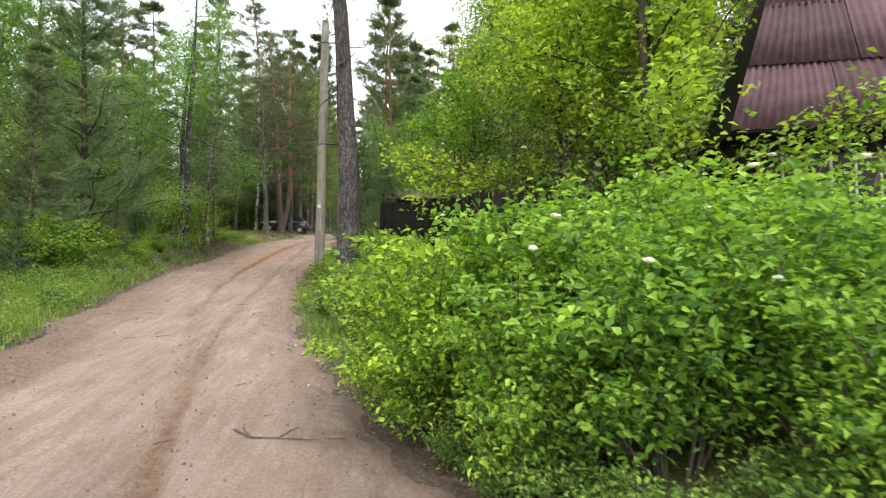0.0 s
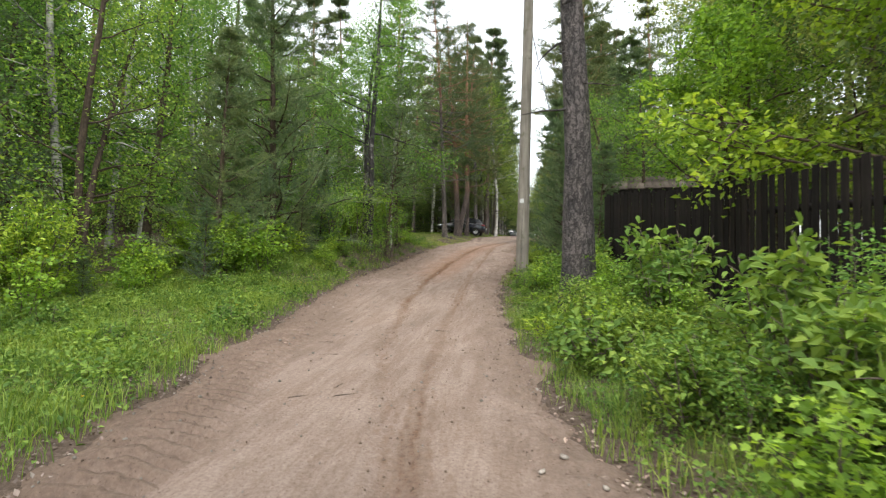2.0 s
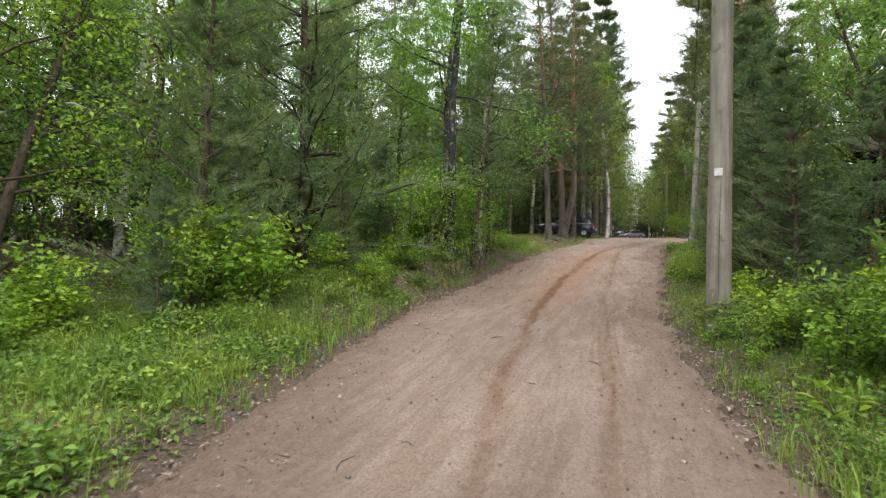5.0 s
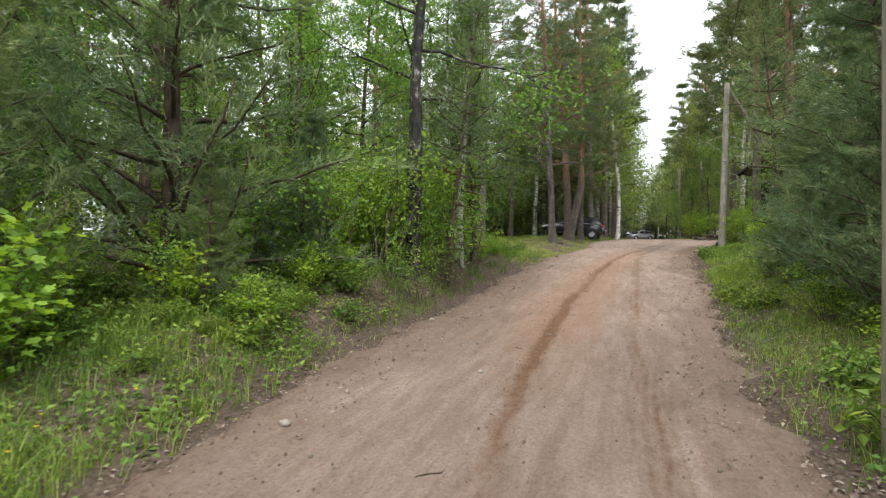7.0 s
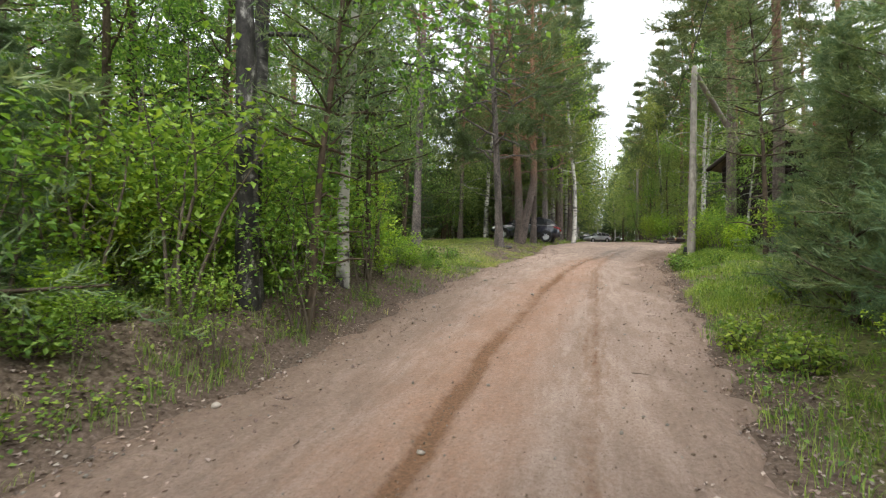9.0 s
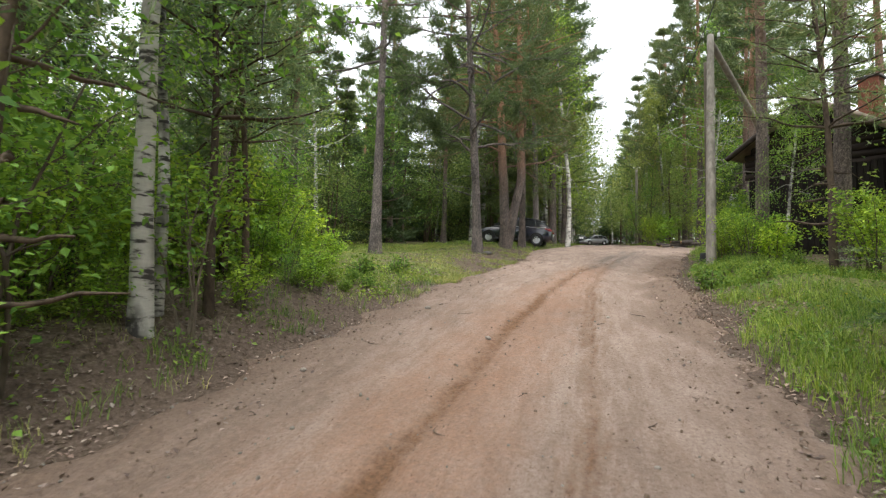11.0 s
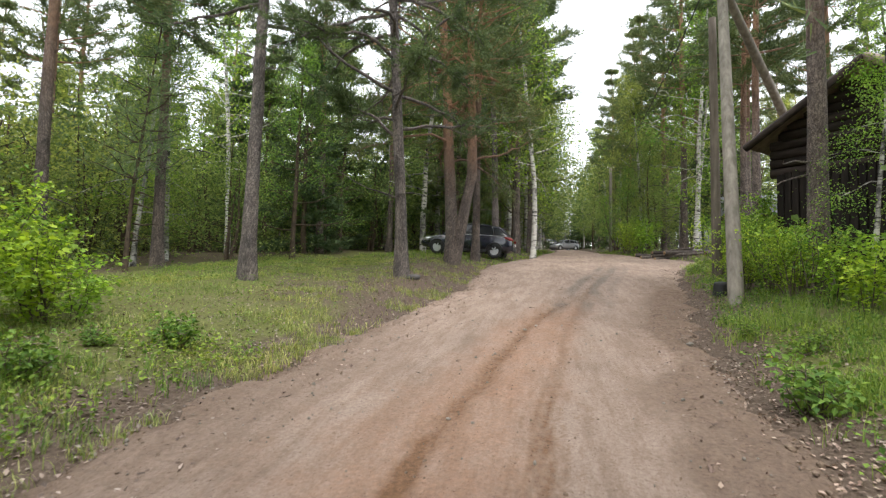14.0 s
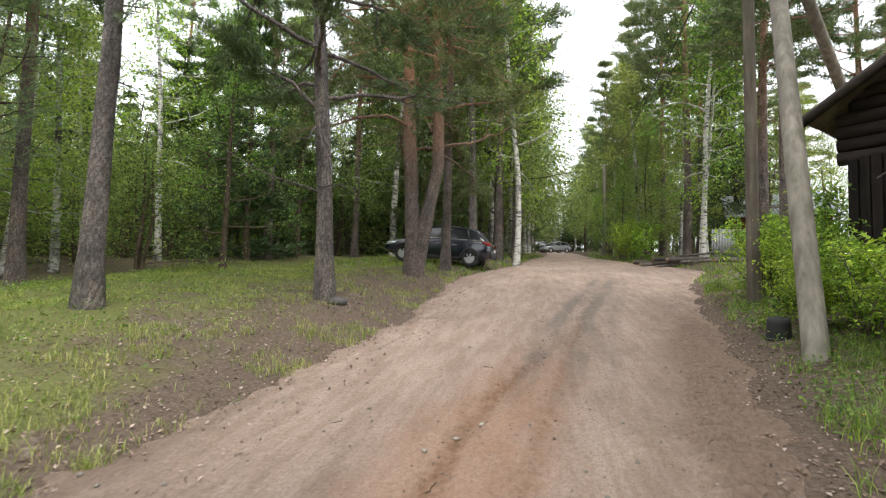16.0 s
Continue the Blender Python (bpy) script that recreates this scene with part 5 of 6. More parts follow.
def cable(a, b, sag, r, label):
    t = np.linspace(0, 1, 28)[:, None]
    p = np.array(a) * (1 - t) + np.array(b) * t
    p[:, 2] -= sag * 4 * (t * (1 - t))[:, 0]
    w = Tubes()
    w.add(p, np.full(28, r), 6)
    tagged(new("power_cable", w.mesh("power_cable", RUBBER)), label, "cable")


cable((1.5, 38.7, 11.3), (2.8, 72.7, 14.1), 0.9, 0.016, "black power cable hung between wooden poles")
cable((-1.05, 16.6, 9.3), (1.5, 38.7, 11.3), 0.5, 0.016, "black power cable above the road")

# ---- board fence ----
DARK_BOARD = surface("dark_stained_board", [(0.3, (0.008, 0.006, 0.005)), (0.6, (0.018, 0.0135, 0.0115)), (0.85, (0.04, 0.032, 0.027))], 18, 0.85, 0.5, 0.004, (1, 1, 0.08), vary=0.35)
corners = [Vector(p) for p in ((4.6, 7.6), (2.4, 8.8), (1.95, 11.3), (0.85, 15.4))]
foot = corners[0]
fence = thing("board_fence", Matrix.Translation((*foot, gz(*foot))), "tall dark brown picket fence of vertical boards", "fence")
plank = []
for w in (0.088, 0.095, 0.102):
    b = box(w, 0.022, 1.85, 0.004)
    me = bpy.data.meshes.new("plank")
    b.to_mesh(me)
    b.free()
    me.materials.append(DARK_BOARD)
    plank.append(me)
i = 0
for a, b in zip(corners, corners[1:]):
    run = b - a
    turn = math.atan2(run.y, run.x)
    away = Vector((-run.y, run.x)).normalized() * -1
    d = 0.05
    while d < run.length:
        p = a + run * (d / run.length)
        lift = gz(*p) - gz(*foot) + 0.08
        part("plank", plank[i % 3], None, fence, m=Matrix.Translation((p.x - foot.x, p.y - foot.y, lift + 0.03 * math.sin(i * 2.3))) @ Euler((0, 0.012 * math.sin(i * 1.7), turn)).to_matrix().to_4x4())
        d += 0.112 if b is corners[-1] else 0.14
        i += 1
    for h in (0.5, 1.5):
        rail = Tubes()
        rail.add([(q.x - foot.x + away.x * 0.045, q.y - foot.y + away.y * 0.045, h + gz(*q) - gz(*foot)) for q in (a, b)], [0.045, 0.045], 4)
        part("rail", rail.mesh("rail", DARK_BOARD), None, fence)
    for k in range(3):
        p = a + run * (k / 2 * 0.98 + 0.01)
        part("post", box(0.1, 0.1, 2.0, 0.008, (p.x - foot.x + away.x * 0.12, p.y - foot.y + away.y * 0.12, gz(*p) - gz(*foot) - 0.3)), DARK_BOARD, fence)

# ---- little shed behind the fence ----
GREY_PLANK = surface("weathered_roof_plank", [(0.3, (0.1, 0.075, 0.06)), (0.6, (0.2, 0.16, 0.135)), (0.85, (0.3, 0.26, 0.225))], 10, 0.85, 0.4, 0.004, (1, 0.1, 1), vary=0.35)
sx, sy = 1.45, 18.3
hut = thing("garden_shed", Matrix.Translation((sx, sy, gz(sx, sy) + 0.02)) @ Matrix.Rotation(-0.2, 4, "Z"), "small dark shed with a weathered plank roof behind the fence", "shed")
for k in range(16):
    part("wall_board", box(0.145, 0.025, 2.3, 0.003, (0.08 + 0.15 * k, 0.01 * (k % 2), -0.15)), DARK_BOARD, hut)
    part("wall_board", box(0.145, 0.025, 2.7, 0.003, (0.08 + 0.15 * k, 1.7 + 0.01 * (k % 2), -0.15)), DARK_BOARD, hut)
for x in (0.0, 2.45):
    part("side_wall", box(0.03, 1.66, 2.28, 0.003, (x, 0.85, -0.15)), DARK_BOARD, hut)
for k in range(13):
    part("roof_plank", box(0.2, 2.5, 0.025, 0.004, (0, 0, 0)), GREY_PLANK, hut, m=Matrix.Translation((-0.05 + 0.207 * k, 0.75, 2.48 + 0.012 * (k % 2))) @ Matrix.Rotation(radians(17), 4, "X"))
part("eaves_board", box(2.75, 0.03, 0.1, 0.004, (1.2, -0.42, 2.02)), DARK_BOARD, hut)

# ---- log house beside the road ----
LOG = surface("dark_log_wood", [(0.3, (0.014, 0.01, 0.009)), (0.6, (0.034, 0.025, 0.021)), (0.85, (0.08, 0.062, 0.052))], 9, 0.85, 0.6, 0.01, (0.12, 1, 1), vary=0.35)
OLD_ROOF = surface("old_sheet_roof", [(0.3, (0.17, 0.12, 0.10)), (0.6, (0.27, 0.2, 0.17)), (0.8, (0.36, 0.29, 0.25))], 6, 0.9, 0.4, 0.01, vary=0.2)
PALE_BOARD = surface("pale_weathered_board", [(0.3, (0.24, 0.185, 0.145)), (0.7, (0.42, 0.34, 0.275))], 12, 0.85, 0.4, 0.004, (0.1, 1, 1))
BRICK = surface("old_brick", [(0.3, (0.16, 0.06, 0.04)), (0.7, (0.34, 0.15, 0.10))], 14, 0.9, 0.4, 0.006)
IN = math.atan2(-3.7, 3.95)
hx, hy, hz = 4.2, 37.5, gz(4.2, 37.5)
barn = thing("log_house", Matrix.Translation((hx, hy, hz)) @ Matrix.Rotation(IN, 4, "Z"), "old dark log house with a low gable roof", "house")
RIDGE, LEFT_E, RIGHT_E, DEEP = 8.72 - hz, -2.25, 3.25, 5.5
LZ, RZ = 7.3 - hz, 6.6 - hz


def roof_at(u):
    return RIDGE + (LZ - RIDGE) * u / LEFT_E if u < 0 else RIDGE + (RZ - RIDGE) * u / RIGHT_E


for u0, u1, name in ((LEFT_E, 0.0, "left"), (0.0, RIGHT_E, "right")):
    rows = 9
    for r_ in range(rows):
        v0, v1 = -0.45 + DEEP * r_ / rows, -0.45 + DEEP * (r_ + 1) / rows + 0.05
        b = bmesh.new()
        dz = 0.012 * (r_ % 2)
        top = [b.verts.new((u, v, roof_at(u) + dz)) for u, v in ((u0, v0), (u1, v0), (u1, v1), (u0, v1))]
        low = [b.verts.new((q.co.x, q.co.y, q.co.z - 0.03)) for q in top]
        b.faces.new(top)
        b.faces.new(low[::-1])
        for k in range(4):
            b.faces.new((top[k], low[k], low[(k + 1) % 4], top[(k + 1) % 4]))
        part("roof_sheet", b, OLD_ROOF, barn, "faded pinkish brown roof sheet")
    verge = Tubes()
    verge.add([(u0, -0.47, roof_at(u0) - 0.06), (u1, -0.47, roof_at(u1) - 0.06)], [0.09, 0.09], 4)
    part("verge_board", verge.mesh("verge_board", PALE_BOARD if name == "right" else LOG), None, barn, "pale verge board" if name == "right" else "dark verge board")
wall_l, wall_r = LEFT_E + 0.55, RIGHT_E - 0.5
z = 2.5
k = 0
while z < RIDGE - 0.25:
    lim_l = max(wall_l, LEFT_E * (z - RIDGE) / (LZ - RIDGE) + 0.05) if z > roof_at(wall_l) - 0.1 else wall_l
    lim_r = min(wall_r, RIGHT_E * (z - RIDGE) / (RZ - RIDGE) - 0.05) if z > roof_at(wall_r) - 0.1 else wall_r
    log = Tubes()
    log.add([(lim_l - 0.22 * (z < roof_at(wall_l) - 0.25), 0.1, z), (0.5 * (lim_l + lim_r), 0.1, z), (lim_r, 0.1, z)], [0.115, 0.118, 0.112], 8)
    part("wall_log", log.mesh("wall_log", LOG), None, barn)
    z += 0.205
    k += 1
u = wall_l
while u < wall_r:
    part("wall_plank", box(0.125, 0.03, 2.62 + 0.03 * math.sin(k * 1.9), 0.004, (u, -0.02 - 0.012 * (k % 2), -0.15)), DARK_BOARD, barn)
    u += 0.15
    k += 1
side = box(0.16, DEEP - 0.9, roof_at(wall_l) - 0.05 + 0.2, 0.01, (wall_l, (DEEP - 0.9) / 2 + 0.1, -0.2))
part("side_wall", side, LOG, barn)
side = box(0.16, DEEP - 0.9, roof_at(wall_r) - 0.05 + 0.2, 0.01, (wall_r, (DEEP - 0.9) / 2 + 0.1, -0.2))
part("side_wall", side, LOG, barn)
part("inner_wall", box(wall_r - wall_l - 0.2, 0.1, 2.62, 0.01, ((wall_l + wall_r) / 2, 0.12, -0.2)), LOG, barn)
part("back_wall", box(wall_r - wall_l, 0.16, roof_at(wall_r) + 0.2, 0.01, ((wall_l + wall_r) / 2, DEEP - 0.8, -0.25)), LOG, barn)
stack = part("chimney", box(0.5, 0.5, 1.3, 0.02, (0.9, 1.6, RIDGE - 0.65)), BRICK, barn, "brick chimney")
part("chimney_cap", box(0.62, 0.62, 0.06, 0.01, (0.9, 1.6, RIDGE + 0.65)), IRON, stack)

# ---- red-brown house and sheds further on ----
RED_WALL = surface("red_brown_board", [(0.3, (0.10, 0.03, 0.02)), (0.7, (0.2, 0.07, 0.045))], 8, 0.8, 0.3, 0.004, (1, 1, 0.1))
GREY_SHEET = surface("grey_corrugated_sheet", [(0.3, (0.2, 0.21, 0.21)), (0.7, (0.36, 0.37, 0.37))], 6, 0.55, 0.2, 0.004, metal=0.3)


def corrugated(w, h, wave, depth, thick=0.012):
    """A wavy sheet of width w and height h in the xz plane, with its thickness."""
    n_ = int(w / wave * 8)
    xs = np.linspace(-w / 2, w / 2, n_ + 1)
    ys = depth * np.sin(xs / wave * 2 * np.pi)
    v = np.concatenate([np.stack([xs, ys + o, np.full_like(xs, zz)], 1) for o in (0, thick) for zz in (0, h)])
    i = np.arange(n_)
    m = n_ + 1
    f = np.concatenate([np.stack([i, i + 1, i + 1 + m, i + m], 1), np.stack([i + 2 * m, i + 3 * m, i + 1 + 3 * m, i + 1 + 2 * m], 1), np.stack([i + m, i + 1 + m, i + 1 + 3 * m, i + 3 * m], 1), np.stack([i, i + 2 * m, i + 1 + 2 * m, i + 1], 1)])
    return v, f


shed = thing("wooden_shed", Matrix.Translation((9.6, 57.5, gz(9.6, 57.5))) @ Matrix.Rotation(-0.25, 4, "Z"), "red-brown boarded shed with a grey roof", "shed")
for k in range(26):
    part("wall_board", box(0.155, 0.03, 2.5, 0.004, (-2.0 + 0.16 * k, -0.01 * (k % 2), -0.15)), RED_WALL, shed)
part("side_wall", box(0.12, 3.6, 2.4, 0.01, (-2.02, 1.85, -0.15)), RED_WALL, shed)
part("side_wall", box(0.12, 3.6, 2.4, 0.01, (2.02, 1.85, -0.15)), RED_WALL, shed)
part("back_wall", box(3.9, 0.12, 2.4, 0.01, (0, 3.6, -0.15)), RED_WALL, shed)
v, f = corrugated(4.8, 4.6, 0.15, 0.02)
part("roof", mesh_of("roof", v, f, GREY_SHEET), None, shed, "grey corrugated roof", Matrix.Translation((0, -0.5, 2.2)) @ Matrix.Rotation(radians(-68), 4, "X"))
for x, y, rz in ((6.6, 56.2, -0.2), (7.5, 56.0, -0.2)):
    v, f = corrugated(1.0, 1.5, 0.12, 0.018)
    sheet_ob = thing("metal_sheet", Matrix.Translation((x, y, gz(x, y) - 0.03)) @ Matrix.Rotation(rz, 4, "Z"), "grey corrugated metal sheet leaning upright by the logs", "metal sheet")
    part("sheet", mesh_of("sheet", v, f, GREY_SHEET), None, sheet_ob)

# ---- logs ----
CUT = surface("cut_wood", [(0.3, (0.28, 0.17, 0.09)), (0.7, (0.46, 0.31, 0.18))], 24, 0.85, 0.3, 0.003)
LOG_BARK = surface("fallen_log_bark", [(0.3, (0.04, 0.031, 0.026)), (0.6, (0.115, 0.096, 0.082)), (0.8, (0.27, 0.24, 0.215))], 11, 0.9, 0.6, 0.01, (1, 1, 1), vary=0.5)
heap = random.Random(8)
for k in range(17):
    x, y = 3.2 + heap.random() * 3.6, 54.3 + heap.random() * 1.5
    ln, r_ = heap.uniform(0.9, 2.9), heap.uniform(0.05, 0.11)
    z = gz(x, y) + r_ + (0.16 if k > 11 else 0.0) + (0.12 if k > 14 else 0)
    log = thing("log", Matrix.Translation((x, y, z)) @ Euler((0, heap.uniform(-0.1, 0.1), heap.uniform(-0.8, 0.8))).to_matrix().to_4x4(), "cut log with grey bark on a heap beside the track", "log", "heap of cut logs")
    body = Tubes()
    body.add([(-ln / 2, 0, 0), (0, 0.03, 0), (ln / 2, 0, 0)], [r_, r_ * 0.97, r_ * 0.9], 9, 0.03, np.random.default_rng(k))
    part("bark", body.mesh("bark", LOG_BARK), None, log)
    for s in (-1, 1):
        face = Tubes()
        face.add([(s * (ln / 2 - 0.01), 0, 0), (s * (ln / 2 + 0.004), 0, 0)], [r_ * 0.86, r_ * 0.84], 9)
        part("cut_end", face.mesh("cut_end", CUT), None, log, "pale sawn end")

# ---- house with the steep roof ----
MAUVE = surface("mauve_corrugated_roof", [(0.3, (0.075, 0.043, 0.05)), (0.6, (0.115, 0.066, 0.076)), (0.8, (0.15, 0.094, 0.104))], 4, 0.75, 0.25, 0.006, vary=0.18)
WHITE_PAINT = surface("old_white_paint", [(0.3, (0.5, 0.5, 0.48)), (0.7, (0.72, 0.72, 0.7))], 14, 0.6, 0.2, 0.003)
GLASS, gn, gl, gb = nodes_of("window_glass")
gb.inputs["Base Color"].default_value = (0.02, 0.022, 0.024, 1)
gb.inputs["Roughness"].default_value = 0.06
OLD_GLASS, on_, ol_, ob_ = nodes_of("old_window_glass")
ob_.inputs["Base Color"].default_value = (0.012, 0.012, 0.013, 1)
ob_.inputs["Roughness"].default_value, ob_.inputs["Specular IOR Level"].default_value = 0.22, 0.25
cx, cy = 5.38, 7.3
cottage = thing("summer_house", Matrix.Translation((cx, cy, gz(cx, cy))) @ Matrix.Rotation(math.atan2(-0.367, 0.93), 4, "Z"), "dark summer house with a steep mauve corrugated roof", "house")
EAVE = 3.75 - gz(cx, cy)
v, f = corrugated(1.6, 1.25, 0.13, 0.018)
sheet_me = mesh_of("roof_sheet", v, f, MAUVE)
cut = v.copy()
cut[:, 0] += 0.42 * (0.8 - v[:, 0]) / 1.6 * v[:, 2] / 1.25
cut_me = mesh_of("roof_sheet", cut, f, MAUVE)
for row in range(4):
    for col in range(5):
        part("roof_sheet", sheet_me if col else cut_me, None, cottage, m=Matrix.Translation((1.2 + 0.40 * row + 1.58 * col, 0.40 * row - 0.02 * (row % 2), EAVE + 1.12 * row)) @ Matrix.Rotation(radians(-20), 4, "X") @ Matrix.Translation((0, -0.012 * (col % 2) - 0.01 * row, 0)))
b = bmesh.new()
gable = [b.verts.new(p) for p in ((0.48, 0.12, EAVE), (2.02, 1.72, EAVE + 4.4), (0.48, 2.4, EAVE), (0.6, 0.12, EAVE), (2.14, 1.72, EAVE + 4.4), (0.6, 2.4, EAVE))]
for q in ((0, 1, 2), (5, 4, 3), (0, 3, 4, 1), (1, 4, 5, 2), (2, 5, 3, 0)):
    b.faces.new([gable[k] for k in q])
part("gable_wall", b, DARK_BOARD, cottage)
part("wall", box(7.6, 0.14, EAVE + 0.1, 0.01, (4.4, 0.55, -0.1)), DARK_BOARD, cottage)
part("side_wall", box(0.14, 1.8, EAVE + 0.1, 0.01, (0.65, 1.45, -0.1)), DARK_BOARD, cottage)
part("eaves_board", box(7.7, 0.5, 0.05, 0.01, (4.35, 0.28, EAVE - 0.05)), DARK_BOARD, cottage, "dark eaves board")
for k in range(15):
    part("mullion", box(0.035, 0.05, 1.1, 0.006, (0.95 + 0.34 * k, 0.46, EAVE - 1.4)), WHITE_PAINT, cottage, "white window bar")
for k in range(14):
    part("pane", box(0.28, 0.01, 1.05, 0.0, (1.12 + 0.34 * k, 0.47, EAVE - 1.38)), OLD_GLASS, cottage, "dark window pane")

# ---- cars ----
PAINT, pn, pl_, pb = nodes_of("dark_blue_car_paint")
pb.inputs["Base Color"].default_value = (0.006, 0.008, 0.02, 1)
pb.inputs["Roughness"].default_value, pb.inputs["Coat Weight"].default_value, pb.inputs["Coat Roughness"].default_value = 0.25, 1.0, 0.05
SILVER, sn, sl_, sb = nodes_of("silver_car_paint")
sb.inputs["Base Color"].default_value, sb.inputs["Metallic"].default_value, sb.inputs["Roughness"].default_value = (0.42, 0.43, 0.45, 1), 0.7, 0.35
ALLOY, an, al_, ab = nodes_of("alloy_rim")
ab.inputs["Base Color"].default_value, ab.inputs["Metallic"].default_value, ab.inputs["Roughness"].default_value = (0.6, 0.6, 0.62, 1), 0.8, 0.35
RED_LAMP, rn, rl_, rb = nodes_of("red_tail_lamp")
rb.inputs["Base Color"].default_value, rb.inputs["Roughness"].default_value = (0.22, 0.012, 0.014, 1), 0.15
CLEAR_LAMP, cn, cl_, cb = nodes_of("clear_headlamp")
cb.inputs["Base Color"].default_value, cb.inputs["Roughness"].default_value, cb.inputs["Metallic"].default_value = (0.6, 0.62, 0.64, 1), 0.12, 0.4


def loft(sections, material, name, closed_ends=True):
    """A skin over cross-sections of equal count, each a closed loop."""
    s = np.array(sections, float)
    k, m = s.shape[:2]
    i = (np.arange(k - 1)[:, None] * m + np.arange(m)[None]).ravel()
    j = (np.arange(k - 1)[:, None] * m + (np.arange(m)[None] + 1) % m).ravel()
    me = bpy.data.meshes.new(name)
    b = bmesh.new()
    vs = [b.verts.new(p) for p in s.reshape(-1, 3)]
    for a, c in zip(i, j):
        b.faces.new((vs[a], vs[c], vs[c + m], vs[a + m]))
    if closed_ends:
        b.faces.new(vs[:m][::-1])
        b.faces.new(vs[-m:])
    bmesh.ops.recalc_face_normals(b, faces=b.faces)
    for q in b.faces:
        q.smooth = True
    b.to_mesh(me)
    b.free()
    me.materials.append(material)
    return me


def car(name, m, paint, label):
    """A five-door hatchback, 4.4 m long, nose towards +x."""
    root = thing(name, m, label, "car")
    station = ((-2.12, 0.48, 0.72, 0.62), (-2.05, 0.34, 0.95, 0.80), (-1.85, 0.30, 1.02, 0.88), (-1.2, 0.27, 1.02, 0.905), (-0.3, 0.26, 0.99, 0.91), (0.6, 0.26, 0.97, 0.905), (1.1, 0.27, 0.94, 0.90), (1.7, 0.28, 0.82, 0.87), (2.05, 0.32, 0.70, 0.76), (2.2, 0.42, 0.58, 0.58))
    rings = []
    for x, lo, hi, w in station:
        half = [(0.86, lo), (0.97, lo + 0.06), (1.0, lo + (hi - lo) * 0.35), (1.0, lo + (hi - lo) * 0.62), (0.975, hi - 0.08), (0.92, hi - 0.015), (0.6, hi + 0.015)]
        rings.append([(x, w * a, z) for a, z in half] + [(x, -w * a, z) for a, z in half[::-1]])
    part("body", loft(rings, paint, "body"), None, root)
    rings = []
    for x, z, w in ((-1.98, 1.0, 0.80), (-1.72, 1.3, 0.69), (-1.45, 1.42, 0.645), (-0.9, 1.5, 0.64), (-0.2, 1.53, 0.64), (0.3, 1.47, 0.635), (0.75, 1.24, 0.70), (1.15, 0.965, 0.79)):
        rings.append([(x, 0.85, 0.96), (x, 0.84, 0.99), (x, w + (0.84 - w) * 0.12, z - 0.06 if z > 1.06 else z), (x, w - 0.07, z), (x, -w + 0.07, z), (x, -w - (0.84 - w) * 0.12, z - 0.06 if z > 1.06 else z), (x, -0.84, 0.99), (x, -0.85, 0.96)])
    part("glasshouse", loft(rings, GLASS, "glasshouse"), None, root, "dark tinted windows")
    rings = []
    for x, z, w in ((-1.62, 1.375, 0.66), (-1.45, 1.435, 0.66), (-0.9, 1.512, 0.655), (-0.2, 1.545, 0.655), (0.28, 1.492, 0.645)):
        rings.append([(x, w + 0.03, z - 0.075), (x, w + 0.005, z - 0.02), (x, w - 0.1, z + 0.006), (x, -w + 0.1, z + 0.006), (x, -w - 0.005, z - 0.02), (x, -w - 0.03, z - 0.075)])
    part("roof", loft(rings, paint, "roof"), None, root)
    for s in (-1, 1):
        for p in (((0.3, 0.665, 1.43), (1.12, 0.84, 0.98)), ((-0.35, 0.69, 1.46), (-0.4, 0.865, 0.99)), ((-1.15, 0.69, 1.4), (-1.25, 0.865, 1.0)), ((-1.5, 0.665, 1.37), (-1.98, 0.82, 0.99))):
            t = Tubes()
            t.add([(a, s * b_, c) for a, b_, c in p], [0.03, 0.04], 6)
            part("pillar", t.mesh("pillar", paint), None, root)
        t = Tubes()
        t.add([(-1.8, s * 0.862, 1.01), (-0.4, s * 0.875, 0.995), (1.05, s * 0.868, 0.965)], [0.013, 0.013, 0.013], 5)
        part("window_trim", t.mesh("window_trim", ALLOY), None, root, "bright trim strip")
        for x in (-0.75, 0.15):
            part("door_handle", box(0.2, 0.03, 0.03, 0.01, (x, s * 0.915, 0.84)), paint, root)
            part("door_gap", box(0.012, 0.012, 0.55, 0.0, (x + 0.62 - 0.9 * (x < 0) * 0, s * 0.905, 0.38)), RUBBER, root)
        part("sill", box(2.0, 0.05, 0.1, 0.015, (0.05, s * 0.885, 0.24)), RUBBER, root, "black sill strip")
        part("mirror", box(0.16, 0.2, 0.14, 0.04, (0.72, s * 0.98, 0.98)), paint, root, "door mirror")
        t = Tubes()
        t.add([(-2.09, s * 0.66, 0.86), (-1.98, s * 0.79, 0.9), (-1.75, s * 0.865, 0.95)], [0.05, 0.085, 0.03], 10)
        part("tail_lamp", t.mesh("tail_lamp", RED_LAMP), None, root, "red tail lamp")
        t = Tubes()
        t.add([(2.12, s * 0.58, 0.6), (1.98, s * 0.72, 0.66), (1.65, s * 0.84, 0.74)], [0.04, 0.08, 0.03], 10)
        part("headlamp", t.mesh("headlamp", CLEAR_LAMP), None, root, "clear headlamp")
